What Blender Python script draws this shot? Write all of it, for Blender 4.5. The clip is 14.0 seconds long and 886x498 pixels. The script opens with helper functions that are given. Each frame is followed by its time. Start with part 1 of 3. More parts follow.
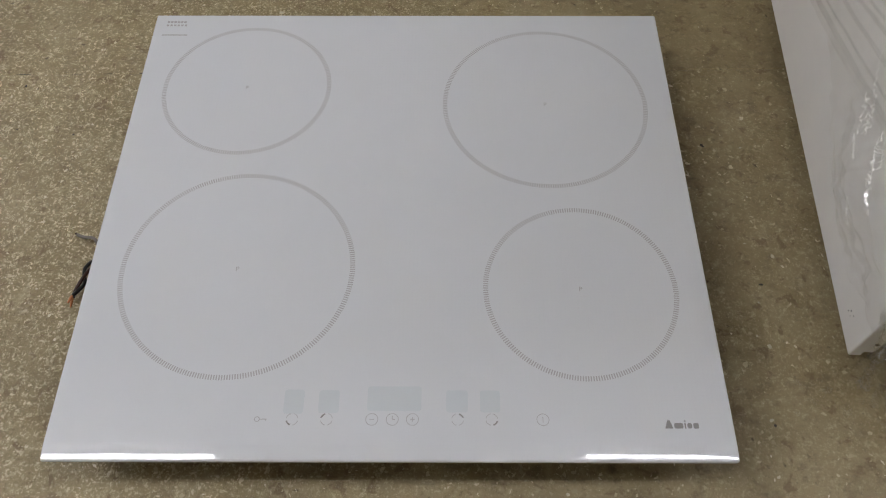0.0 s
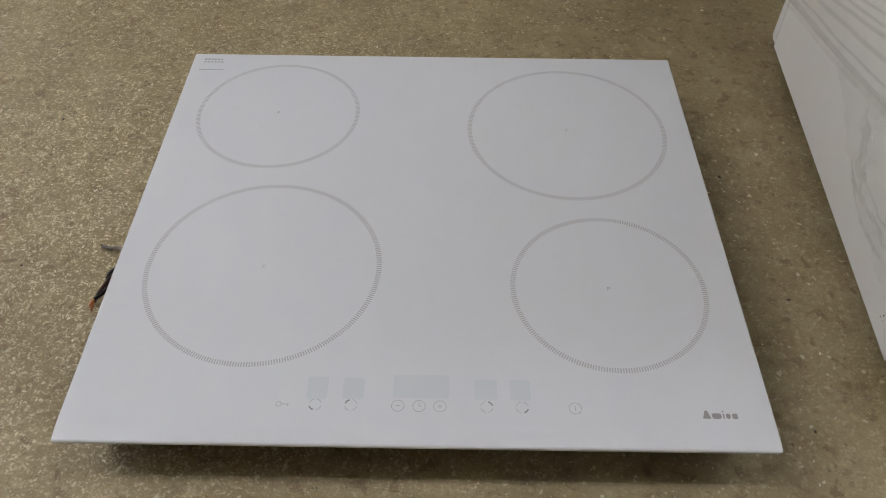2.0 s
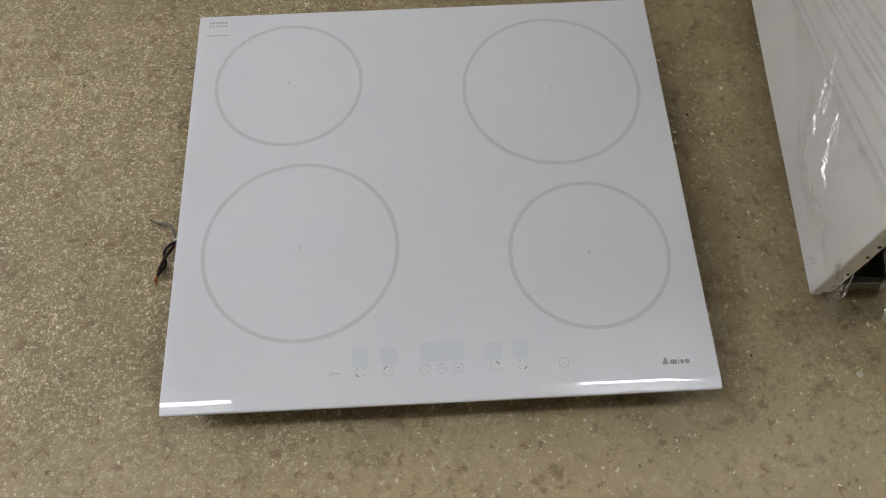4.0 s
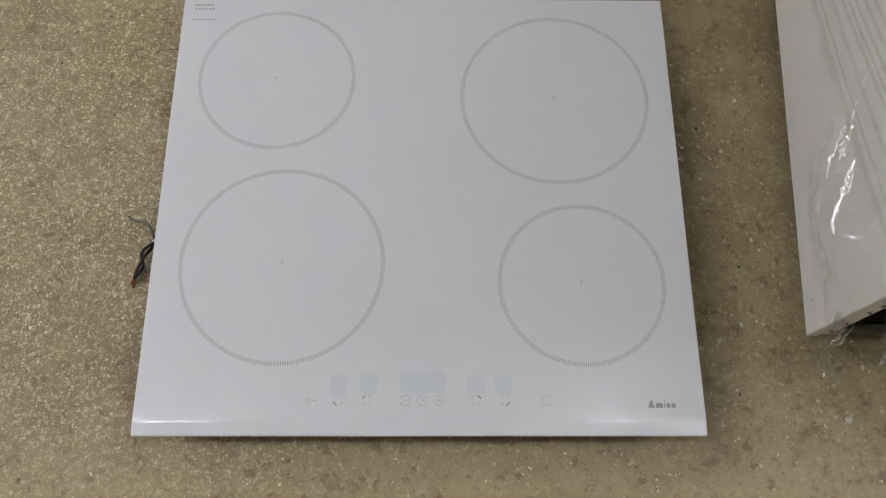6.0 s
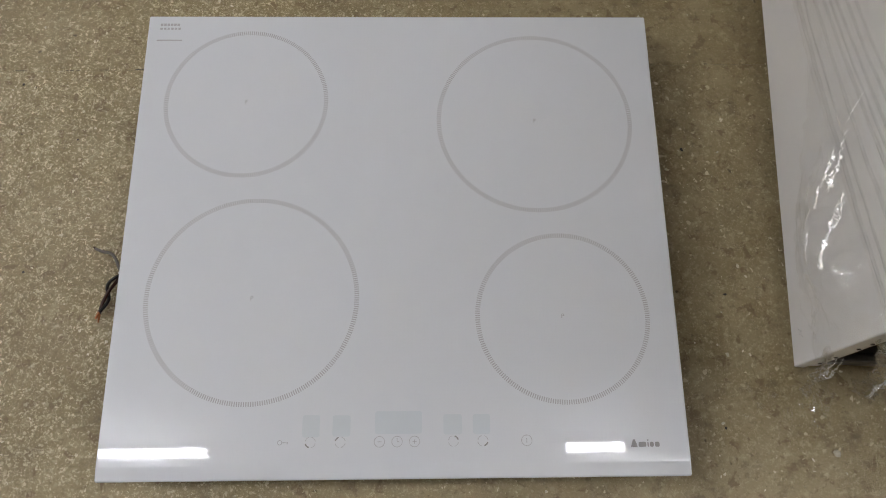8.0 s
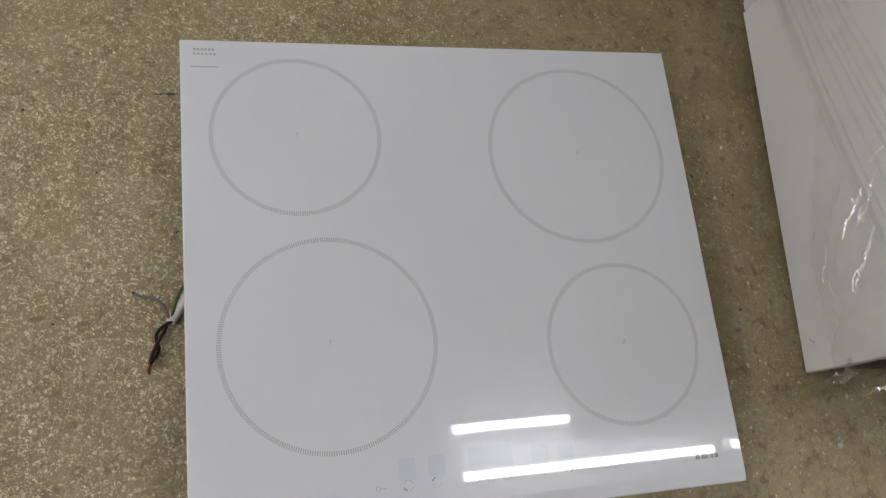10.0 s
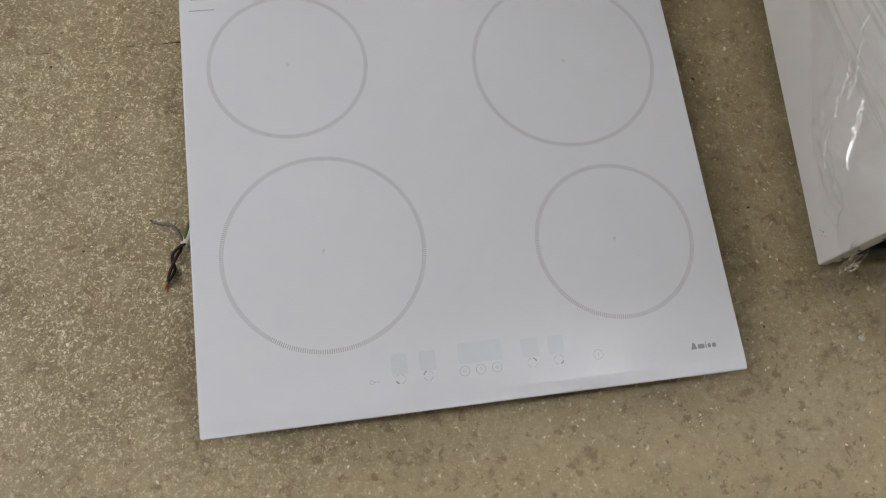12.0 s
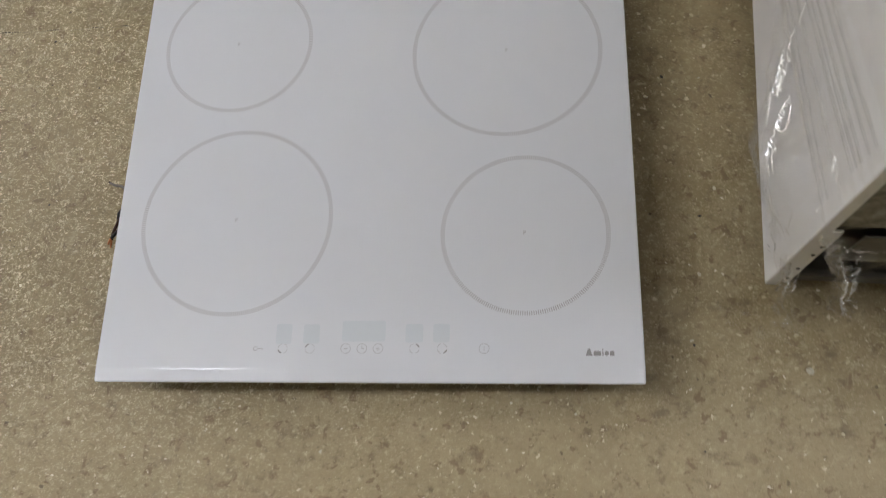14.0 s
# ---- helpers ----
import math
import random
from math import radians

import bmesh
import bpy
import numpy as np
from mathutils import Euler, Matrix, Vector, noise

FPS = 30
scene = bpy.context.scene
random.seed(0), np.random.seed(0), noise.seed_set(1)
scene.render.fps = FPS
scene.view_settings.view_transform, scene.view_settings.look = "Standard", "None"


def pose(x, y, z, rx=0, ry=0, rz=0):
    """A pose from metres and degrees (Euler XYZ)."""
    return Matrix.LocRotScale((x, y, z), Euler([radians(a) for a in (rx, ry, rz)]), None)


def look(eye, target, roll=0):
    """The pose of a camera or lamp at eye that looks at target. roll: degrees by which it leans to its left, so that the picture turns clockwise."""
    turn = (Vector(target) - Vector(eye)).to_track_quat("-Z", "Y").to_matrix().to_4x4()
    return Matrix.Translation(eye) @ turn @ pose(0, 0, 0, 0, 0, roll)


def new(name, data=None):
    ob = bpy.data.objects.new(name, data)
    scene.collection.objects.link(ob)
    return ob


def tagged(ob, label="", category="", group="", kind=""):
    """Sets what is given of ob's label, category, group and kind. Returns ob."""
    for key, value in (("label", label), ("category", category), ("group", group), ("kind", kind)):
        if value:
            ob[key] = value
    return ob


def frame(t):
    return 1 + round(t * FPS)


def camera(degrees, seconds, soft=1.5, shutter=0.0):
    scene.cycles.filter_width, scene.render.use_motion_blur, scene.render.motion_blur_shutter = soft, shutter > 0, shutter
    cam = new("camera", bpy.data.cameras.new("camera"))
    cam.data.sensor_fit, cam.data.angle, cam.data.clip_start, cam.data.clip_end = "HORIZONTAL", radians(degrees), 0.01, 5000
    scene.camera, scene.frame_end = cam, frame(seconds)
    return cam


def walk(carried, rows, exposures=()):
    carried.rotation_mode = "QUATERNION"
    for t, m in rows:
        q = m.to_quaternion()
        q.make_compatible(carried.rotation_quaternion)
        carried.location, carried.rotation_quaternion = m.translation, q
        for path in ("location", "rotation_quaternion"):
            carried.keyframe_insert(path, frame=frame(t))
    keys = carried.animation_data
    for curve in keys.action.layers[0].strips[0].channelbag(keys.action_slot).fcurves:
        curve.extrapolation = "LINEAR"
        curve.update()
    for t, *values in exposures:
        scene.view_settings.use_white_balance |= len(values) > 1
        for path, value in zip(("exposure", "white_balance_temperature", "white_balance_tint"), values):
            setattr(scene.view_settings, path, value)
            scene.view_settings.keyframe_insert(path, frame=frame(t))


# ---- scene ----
cam = camera(59.0, 14.0, soft=1.0, shutter=0.4)
PATH = [
    (0, (0.045, -0.439, 0.699), (0.041, 0.588, -1.017), -0.1),
    (0.5, (0.046, -0.418, 0.709), (0.041, 0.585, -1.021), 0.2),
    (0.7, (0.04, -0.424, 0.704), (0.045, 0.581, -1.025), 0.9),
    (1, (0.048, -0.432, 0.703), (0.043, 0.567, -1.03), 0.4),
    (1.5, (0.035, -0.508, 0.645), (0.03, 0.64, -0.992), 1.0),
    (1.7, (0.028, -0.535, 0.623), (0.024, 0.713, -0.94), 1.5),
    (2, (0.022, -0.548, 0.621), (0.012, 0.774, -0.879), 0.5),
    (2.3, (0.004, -0.514, 0.612), (0.011, 0.772, -0.922), -0.3),
    (2.5, (0.001, -0.479, 0.64), (0.005, 0.693, -0.981), -1.2),
    (2.6, (0.003, -0.476, 0.663), (0.004, 0.648, -0.992), -2.5),
    (2.7, (0.004, -0.479, 0.707), (0.002, 0.588, -0.984), -4.4),
    (4.8, (-0.01, -0.413, 0.859), (0.046, 0.389, -0.972), 2.6),
    (5, (-0.003, -0.399, 0.861), (0.052, 0.38, -0.98), 3.0),
    (5.5, (0.013, -0.37, 0.857), (0.048, 0.339, -1.013), 2.6),
    (6, (0.011, -0.338, 0.857), (0.039, 0.316, -1.032), 2.5),
    (6.5, (0.013, -0.305, 0.865), (0.032, 0.35, -1.025), 2.1),
    (7, (0.01, -0.289, 0.857), (0.025, 0.369, -1.031), 2.2),
    (7.5, (0.03, -0.282, 0.849), (0.044, 0.353, -1.048), 2.1),
    (7.7, (0.041, -0.283, 0.847), (0.056, 0.345, -1.051), 1.8),
    (9.8, (-0.219, -0.225, 0.839), (0.281, 0.313, -1.021), 38.5),
    (10, (-0.233, -0.209, 0.842), (0.268, 0.322, -1.02), 39.1),
    (10.5, (-0.244, -0.177, 0.845), (0.281, 0.343, -1.014), 41.6),
    (11, (-0.23, -0.18, 0.845), (0.296, 0.344, -1.013), 41.6),
    (11.5, (-0.197, -0.254, 0.858), (0.208, 0.269, -1.03), 33.0),
    (11.8, (-0.152, -0.304, 0.861), (0.148, 0.245, -1.038), 22.3),
    (12, (-0.116, -0.318, 0.874), (0.107, 0.218, -1.04), 15.6),
    (12.5, (-0.005, -0.343, 0.879), (-0.023, 0.235, -1.035), -7.3),
    (13, (0.065, -0.363, 0.882), (-0.045, 0.28, -1.008), -14.9),
    (13.2, (0.096, -0.408, 0.876), (-0.016, 0.292, -0.994), -13.5),
    (13.5, (0.137, -0.433, 0.879), (-0.007, 0.243, -0.998), -15.3),
    (14, (0.176, -0.376, 0.849), (-0.045, 0.245, -1.039), -19.4),
]
EXPOSURES = [(0.0, -0.05), (0.5, -0.08), (1.5, -0.04), (2.0, 0.0), (6.5, 0.0), (7.5, -0.03), (9.8, -0.13), (11.0, -0.12), (11.5, -0.07), (12.0, 0.0), (13.2, 0.0), (14.0, 0.06)]
walk(cam, [(t, look(eye, target, roll)) for t, eye, target, roll in PATH], EXPOSURES)

# ---- world and light ----
TUBE_POWER = 42.0
world = bpy.data.worlds.new("room_dark")
scene.world = world
world.use_nodes = True
world.node_tree.nodes["Background"].inputs[0].default_value = (0.75, 0.85, 1.0, 1)
world.node_tree.nodes["Background"].inputs[1].default_value = 0.01


# ---- materials ----
class Mat:
    """A small helper to write node materials."""

    def __init__(self, name):
        self.m = bpy.data.materials.new(name)
        self.m.use_nodes = True
        self.t = self.m.node_tree
        self.bsdf = self.t.nodes["Principled BSDF"]
        self.out = self.t.nodes["Material Output"]
        self.co = self.node("ShaderNodeTexCoord").outputs["Object"]

    def node(self, kind, **ins):
        n = self.t.nodes.new(kind)
        for k, v in ins.items():
            self.put(n, k.replace("_", " "), v)
        return n

    def put(self, n, key, v):
        s = n.inputs[int(key)] if key.isdigit() else n.inputs[key]
        if isinstance(v, bpy.types.NodeSocket):
            self.t.links.new(v, s)
        else:
            s.default_value = v

    def set(self, **ins):
        for k, v in ins.items():
            self.put(self.bsdf, k.replace("_", " "), v)
        return self

    def noise(self, scale, detail=4.0, rough=0.55, distort=0.0, at=None):
        n = self.node("ShaderNodeTexNoise", Scale=scale, Detail=detail, Roughness=rough, Distortion=distort)
        self.t.links.new(at or self.co, n.inputs["Vector"])
        return n.outputs["Fac"]

    def voronoi(self, scale, feature="F1", at=None, random=1.0):
        n = self.node("ShaderNodeTexVoronoi", Scale=scale, Randomness=random)
        n.feature = feature
        self.t.links.new(at or self.co, n.inputs["Vector"])
        return n

    def ramp(self, fac, *stops):
        n = self.node("ShaderNodeValToRGB")
        self.t.links.new(fac, n.inputs[0])
        r = n.color_ramp
        for k, (p, c) in enumerate(stops):
            e = r.elements[k] if k < 2 else r.elements.new(p)
            e.position = p
            e.color = (c, c, c, 1) if isinstance(c, (int, float)) else (*c, 1)
        return n.outputs["Color"]

    def math(self, op, a, b=0.0, clamp=False):
        n = self.node("ShaderNodeMath")
        n.operation, n.use_clamp = op, clamp
        self.put(n, "0", a)
        self.put(n, "1", b)
        return n.outputs[0]

    def mix(self, fac, a, b, blend="MIX"):
        n = self.t.nodes.new("ShaderNodeMix")
        n.data_type, n.blend_type = "RGBA", blend
        for s, v in ((n.inputs[0], fac), (n.inputs[6], a), (n.inputs[7], b)):
            if isinstance(v, bpy.types.NodeSocket):
                self.t.links.new(v, s)
            else:
                s.default_value = v if isinstance(v, (int, float)) else (*v, 1)
        return n.outputs[2]

    def bump(self, height, strength=0.3, distance=0.001, base=None):
        n = self.node("ShaderNodeBump", Strength=strength, Distance=distance, Height=height)
        if base:
            self.t.links.new(base, n.inputs["Normal"])
        return n.outputs[0]

    def warp(self, amount, scale, stretch=(1, 1, 1)):
        """Coordinates pushed about by noise."""
        n = self.node("ShaderNodeTexNoise", Scale=scale, Detail=3.0)
        self.t.links.new(self.co, n.inputs["Vector"])
        v = self.node("ShaderNodeVectorMath")
        v.operation = "MULTIPLY_ADD"
        self.t.links.new(n.outputs["Color"], v.inputs[0])
        v.inputs[1].default_value = (amount, amount, amount)
        self.t.links.new(self.co, v.inputs[2])
        s = self.node("ShaderNodeVectorMath")
        s.operation = "MULTIPLY"
        self.t.links.new(v.outputs[0], s.inputs[0])
        s.inputs[1].default_value = stretch
        return s.outputs[0]


def plain(name, colour, rough=0.5, metal=0.0, vary=0.06, scale=40.0, bump=0.0, **more):
    """A surface with slight tone and gloss variation."""
    m = Mat(name)
    n = m.noise(scale, 5.0, 0.6)
    big = m.noise(scale / 9, 3.0)
    both = m.math("ADD", m.math("MULTIPLY", n, 0.5), m.math("MULTIPLY", big, 0.5))
    lo = tuple(c * (1 - vary) for c in colour)
    hi = tuple(min(1, c * (1 + vary)) for c in colour)
    m.set(Base_Color=m.ramp(both, (0.35, lo), (0.65, hi)), Metallic=metal)
    m.set(Roughness=m.math("ADD", m.math("MULTIPLY", both, 0.15), rough - 0.07))
    if bump:
        m.set(Normal=m.bump(n, bump, 0.0005))
    m.set(**more)
    return m.m


def floor_material(name, rich, dark):
    """Ground concrete with pale stone showing: rich sets how much of it, dark the tone."""
    m = Mat(name)
    big = m.noise(3.2, 4.0, 0.6)
    mid = m.noise(15.0, 5.0, 0.62)
    fine = m.noise(150.0, 6.0, 0.7)
    tone = m.math("ADD", m.math("MULTIPLY", big, 0.4), m.math("MULTIPLY", mid, 0.6))
    base = m.ramp(tone, (0.34, (0.212 * dark, 0.156 * dark, 0.073 * dark)), (0.5, (0.292 * dark, 0.226 * dark, 0.112 * dark)), (0.66, (0.375 * dark, 0.302 * dark, 0.166 * dark)))
    # where more of the stone is laid bare
    lane = m.ramp(m.math("ADD", m.node("ShaderNodeSeparateXYZ", Vector=m.co).outputs[0], m.math("MULTIPLY", m.noise(4.0, 3.0), 0.35)), (-0.15, 1.0), (0.32, 0.28))
    patch = m.ramp(m.math("ADD", m.math("MULTIPLY", m.noise(3.6, 3.0), 0.6), m.math("MULTIPLY", m.noise(22.0, 4.0), 0.4)), (0.42, 0.18 * rich), (0.57, rich))
    patch = m.math("MULTIPLY", patch, lane)
    # smoother, paler strip along the front, lightened further to offset the hob's shadow
    along = m.math("ADD", m.math("ADD", m.node("ShaderNodeSeparateXYZ", Vector=m.co).outputs[1], 0.4), m.math("MULTIPLY", m.noise(5.0, 3.0), 0.2))
    front = m.ramp(along, (0.18, 0.3), (0.30, 1.0))
    base = m.mix(m.math("MULTIPLY", m.math("SUBTRACT", 1.0, front), 0.8), base, (0.40, 0.322, 0.178))
    rough_spot = m.math("MULTIPLY", m.math("SUBTRACT", lane, 0.28), 0.58)
    patch = m.math("MULTIPLY", m.math("ADD", patch, rough_spot, True), front)
    grain = m.noise(400.0, 4.0, 0.6, 0.6)
    clump = m.noise(140.0, 4.0, 0.65, 0.8)
    both = m.math("ADD", m.math("MULTIPLY", grain, 0.55), m.math("MULTIPLY", clump, 0.45))
    base = m.mix(m.math("MULTIPLY", m.ramp(both, (0.36, 0.65), (0.48, 0.0)), m.math("ADD", m.math("MULTIPLY", patch, 0.75), 0.18)), base, (0.135, 0.100, 0.046))
    flake = m.ramp(both, (0.535, 0.0), (0.565, 0.6), (0.61, 1.0))
    base = m.mix(m.math("MULTIPLY", flake, m.math("ADD", m.math("MULTIPLY", patch, 1.0), 0.08)), base, (0.76, 0.66, 0.44))
    base = m.mix(m.ramp(fine, (0.5, 0.0), (0.75, 0.25)), base, (0.46, 0.39, 0.25))
    # rusty brown blotches
    base = m.mix(m.ramp(m.noise(55.0, 3.0, 0.6, 0.4), (0.58, 0.0), (0.66, 0.65)), base, (0.16, 0.098, 0.045))
    # soft dark smudges
    base = m.mix(m.ramp(m.noise(9.0, 5.0, 0.7), (0.28, 0.35), (0.42, 0.0)), base, (0.15, 0.11, 0.055))
    bare = m.math("SUBTRACT", 1.0, m.math("MULTIPLY", patch, 0.7), True)
    base = m.mix(m.math("MULTIPLY", m.ramp(m.noise(38.0, 4.0, 0.65), (0.32, 0.6), (0.45, 0.0)), bare), base, (0.135, 0.096, 0.048))
    base = m.mix(m.math("MULTIPLY", m.ramp(m.noise(95.0, 4.0, 0.7), (0.30, 0.6), (0.42, 0.0)), bare), base, (0.13, 0.094, 0.048))
    base = m.mix(m.math("MULTIPLY", m.ramp(m.noise(70.0, 4.0, 0.7), (0.56, 0.0), (0.68, 0.6)), bare), base, (0.46, 0.38, 0.22))
    hollow = m.ramp(both, (0.36, 1.0), (0.48, 0.0))
    chips = 0.0
    for scale, few, stretch in ((230.0, 0.84, (1, 1.7, 1)), (330.0, 0.82, (1.7, 1, 1)), (150.0, 0.93, (1, 1.4, 1))):
        v = m.voronoi(scale, at=m.warp(0.010, 150.0, stretch))
        pick = m.ramp(m.node("ShaderNodeSeparateColor", Color=v.outputs["Color"]).outputs[0], (few, 0.0), (few + 0.15, 1.0))
        shape = m.ramp(v.outputs["Distance"], (0.22, 1.0), (0.45, 0.0))
        chips = m.math("MAXIMUM", chips, m.math("MULTIPLY", pick, shape))
    chips = m.math("MULTIPLY", chips, patch)
    base = m.mix(m.math("MULTIPLY", chips, 0.8), base, (0.70, 0.62, 0.42))
    # dark pits and rusty specks
    v = m.voronoi(42.0, at=m.warp(0.012, 90.0))
    pit = m.math("MULTIPLY", m.ramp(v.outputs["Distance"], (0.05, 1.0), (0.10, 0.0)), m.ramp(m.node("ShaderNodeSeparateColor", Color=v.outputs["Color"]).outputs[1], (0.62, 0.0), (0.66, 1.0)))
    base = m.mix(m.math("MULTIPLY", pit, 0.7), base, (0.06, 0.04, 0.02))
    m.set(Base_Color=base)
    m.set(Roughness=m.math("SUBTRACT", m.ramp(fine, (0.3, 0.36), (0.7, 0.56)), m.math("MULTIPLY", chips, 0.16)))
    height = m.math("ADD", m.math("MULTIPLY", fine, 0.5), m.math("ADD", m.math("MULTIPLY", chips, 0.4), m.math("MULTIPLY", flake, 0.3)))
    height = m.math("SUBTRACT", height, m.math("ADD", pit, m.math("MULTIPLY", hollow, 0.4)))
    m.set(Normal=m.bump(height, 0.6, 0.0012), Specular_IOR_Level=0.42)
    return m.m


def glass_material():
    """White enamelled ceramic glass, its underside cast with a grid of small knobs."""
    m = Mat("white_ceramic_glass")
    s = m.node("ShaderNodeVectorMath")
    s.operation = "MULTIPLY"
    m.t.links.new(m.co, s.inputs[0])
    s.inputs[1].default_value = (1, 1, 0)
    v = m.voronoi(252.0, at=s.outputs[0], random=0.0)
    ahead = m.node("ShaderNodeSeparateXYZ", Vector=m.co).outputs[1]
    knob = m.math("MULTIPLY", m.math("LESS_THAN", v.outputs["Distance"], 0.21), m.math("GREATER_THAN", ahead, -0.2440))
    flat = m.node("ShaderNodeNewGeometry").outputs["Normal"]
    # each knob is a low dome: its slope grows from the middle to the rim
    away = m.node("ShaderNodeVectorMath")
    away.operation = "SUBTRACT"
    m.t.links.new(s.outputs[0], away.inputs[0])
    m.t.links.new(v.outputs["Position"], away.inputs[1])
    lean = m.node("ShaderNodeVectorMath")
    lean.operation = "SCALE"
    m.t.links.new(away.outputs[0], lean.inputs[0])
    m.t.links.new(m.math("MULTIPLY", knob, 40.0), lean.inputs["Scale"])
    dome = m.node("ShaderNodeVectorMath")
    dome.operation = "ADD"
    m.t.links.new(flat, dome.inputs[0])
    m.t.links.new(lean.outputs[0], dome.inputs[1])
    even = m.node("ShaderNodeVectorMath")
    even.operation = "NORMALIZE"
    m.t.links.new(dome.outputs[0], even.inputs[0])
    tint = m.noise(5.0, 3.0)
    body = m.ramp(tint, (0.3, (0.722, 0.738, 0.757)), (0.7, (0.734, 0.748, 0.766)))
    m.set(Base_Color=m.mix(knob, body, (0.782, 0.797, 0.817)))
    # the knobbed underside glints through the flat, polished top
    m.set(Roughness=0.012, Specular_IOR_Level=m.math("ADD", m.math("MULTIPLY", knob, 0.9), 0.1), Normal=even.outputs[0])
    m.set(Coat_Weight=1.0, Coat_Roughness=m.ramp(m.noise(14.0, 4.0), (0.35, 0.0), (0.7, 0.006)), Coat_IOR=1.5)
    m.set(Coat_Normal=flat)
    return m.m


def film_material(name, sheen, rough=0.03, tint=0.985, rim=0.2, relief=0.3):
    """Thin clear packing film, cloudy where it is creased."""
    m = Mat(name)
    n = m.math("ADD", m.math("MULTIPLY", m.math("POWER", m.node("ShaderNodeLayerWeight", Blend=0.5).outputs["Facing"], 4.0), rim), sheen)
    crease = m.ramp(m.noise(45.0, 4.0, 0.6), (0.5, 0.0), (0.72, 1.0))
    bump = m.bump(m.noise(90.0, 2.0, 0.5, 0.3), relief, 0.002)
    gloss = m.node("ShaderNodeBsdfGlossy", Color=(1, 1, 1, 1), Roughness=rough, Normal=bump)
    clear = m.node("ShaderNodeBsdfTransparent", Color=(tint, tint, tint * 0.995, 1))
    haze = m.node("ShaderNodeBsdfTranslucent", Color=(0.8, 0.8, 0.8, 1))
    white = m.node("ShaderNodeBsdfDiffuse", Color=(0.8, 0.8, 0.8, 1))
    cloud = m.node("ShaderNodeMixShader", **{"0": 0.5})
    m.t.links.new(haze.outputs[0], cloud.inputs[1])
    m.t.links.new(white.outputs[0], cloud.inputs[2])
    a = m.node("ShaderNodeMixShader", **{"0": m.math("ADD", m.math("MULTIPLY", crease, 0.06), 0.02)})
    m.t.links.new(clear.outputs[0], a.inputs[1])
    m.t.links.new(cloud.outputs[0], a.inputs[2])
    b = m.node("ShaderNodeMixShader", **{"0": n})
    m.t.links.new(a.outputs[0], b.inputs[1])
    m.t.links.new(gloss.outputs[0], b.inputs[2])
    m.t.links.new(b.outputs[0], m.out.inputs["Surface"])
    return m.m


def glow_material(name, colour, strength):
    m = Mat(name)
    m.set(Base_Color=(0.9, 0.9, 0.9, 1), Emission_Color=(*colour, 1), Emission_Strength=strength)
    return m.m


CONCRETE = floor_material("ground_concrete", 1.0, 1.0)
CONCRETE_WORN = floor_material("smoother_ground_concrete", 0.45, 0.96)
GLASS = glass_material()
FILM = film_material("clear_packing_film", 0.04, 0.03, 0.992)
CRUMPLED = film_material("crumpled_packing_film", 0.045, 0.03, 0.992, 0.10, 0.0)
CREASED = film_material("creased_packing_film", 0.34, 0.045, 0.985, 0.1, 0.0)
TWISTED = film_material("twisted_packing_film", 0.16, 0.035, 0.985, 0.2, 0.1)
PLEATED = film_material("doubled_packing_film", 0.04, 0.06, 0.94)
TUBE = glow_material("lit_fluorescent_tube", (0.955, 0.965, 1.055), TUBE_POWER)
WALL = plain("painted_wall", (0.48, 0.46, 0.42), 0.8, scale=8.0, bump=0.2)
CEILING = plain("painted_ceiling", (0.66, 0.66, 0.64), 0.85, scale=6.0, bump=0.2)
PRINT = plain("grey_enamel_print", (0.475, 0.465, 0.465), 0.5, Coat_Weight=1.0, Coat_Roughness=0.02)
PRINT_DARK = plain("dark_grey_enamel_print", (0.30, 0.29, 0.285), 0.4, Coat_Weight=1.0, Coat_Roughness=0.02)
PRINT_PALE = plain("pale_grey_enamel_print", (0.52, 0.51, 0.50), 0.25, Coat_Weight=1.0, Coat_Roughness=0.02)
WINDOW_TINT = plain("display_window_tint", (0.684, 0.722, 0.741), 0.2, vary=0.02, Coat_Weight=1.0, Coat_Roughness=0.02)
TRAY = plain("black_coated_tray", (0.018, 0.018, 0.0175), 0.6, scale=60.0)
GALVANISED = plain("galvanised_sheet", (0.13, 0.122, 0.105), 0.45, 0.4, vary=0.2, scale=30.0, bump=0.1)
ENAMEL = plain("white_painted_sheet", (0.88, 0.865, 0.835), 0.34, vary=0.025, scale=14.0, Specular_IOR_Level=0.4)
RUBBER = plain("black_plastic", (0.018, 0.018, 0.017), 0.6)
GASKET = plain("grey_gasket", (0.20, 0.195, 0.185), 0.7)
SHEATH = plain("white_cable_sheath", (0.72, 0.70, 0.65), 0.42, vary=0.05, scale=120.0)
WIRE_GREY = plain("grey_wire", (0.17, 0.15, 0.13), 0.45, Specular_IOR_Level=0.3)
WIRE_BLACK = plain("black_wire", (0.008, 0.006, 0.005), 0.35, Specular_IOR_Level=0.25)
WIRE_BROWN = plain("brown_wire", (0.035, 0.012, 0.006), 0.35, Specular_IOR_Level=0.25)
WIRE_GREEN = plain("green_wire", (0.07, 0.12, 0.018), 0.42)
COPPER = plain("bare_copper", (0.52, 0.20, 0.085), 0.3, 1.0)
HOUSING = plain("white_lamp_housing", (0.7, 0.7, 0.68), 0.5)
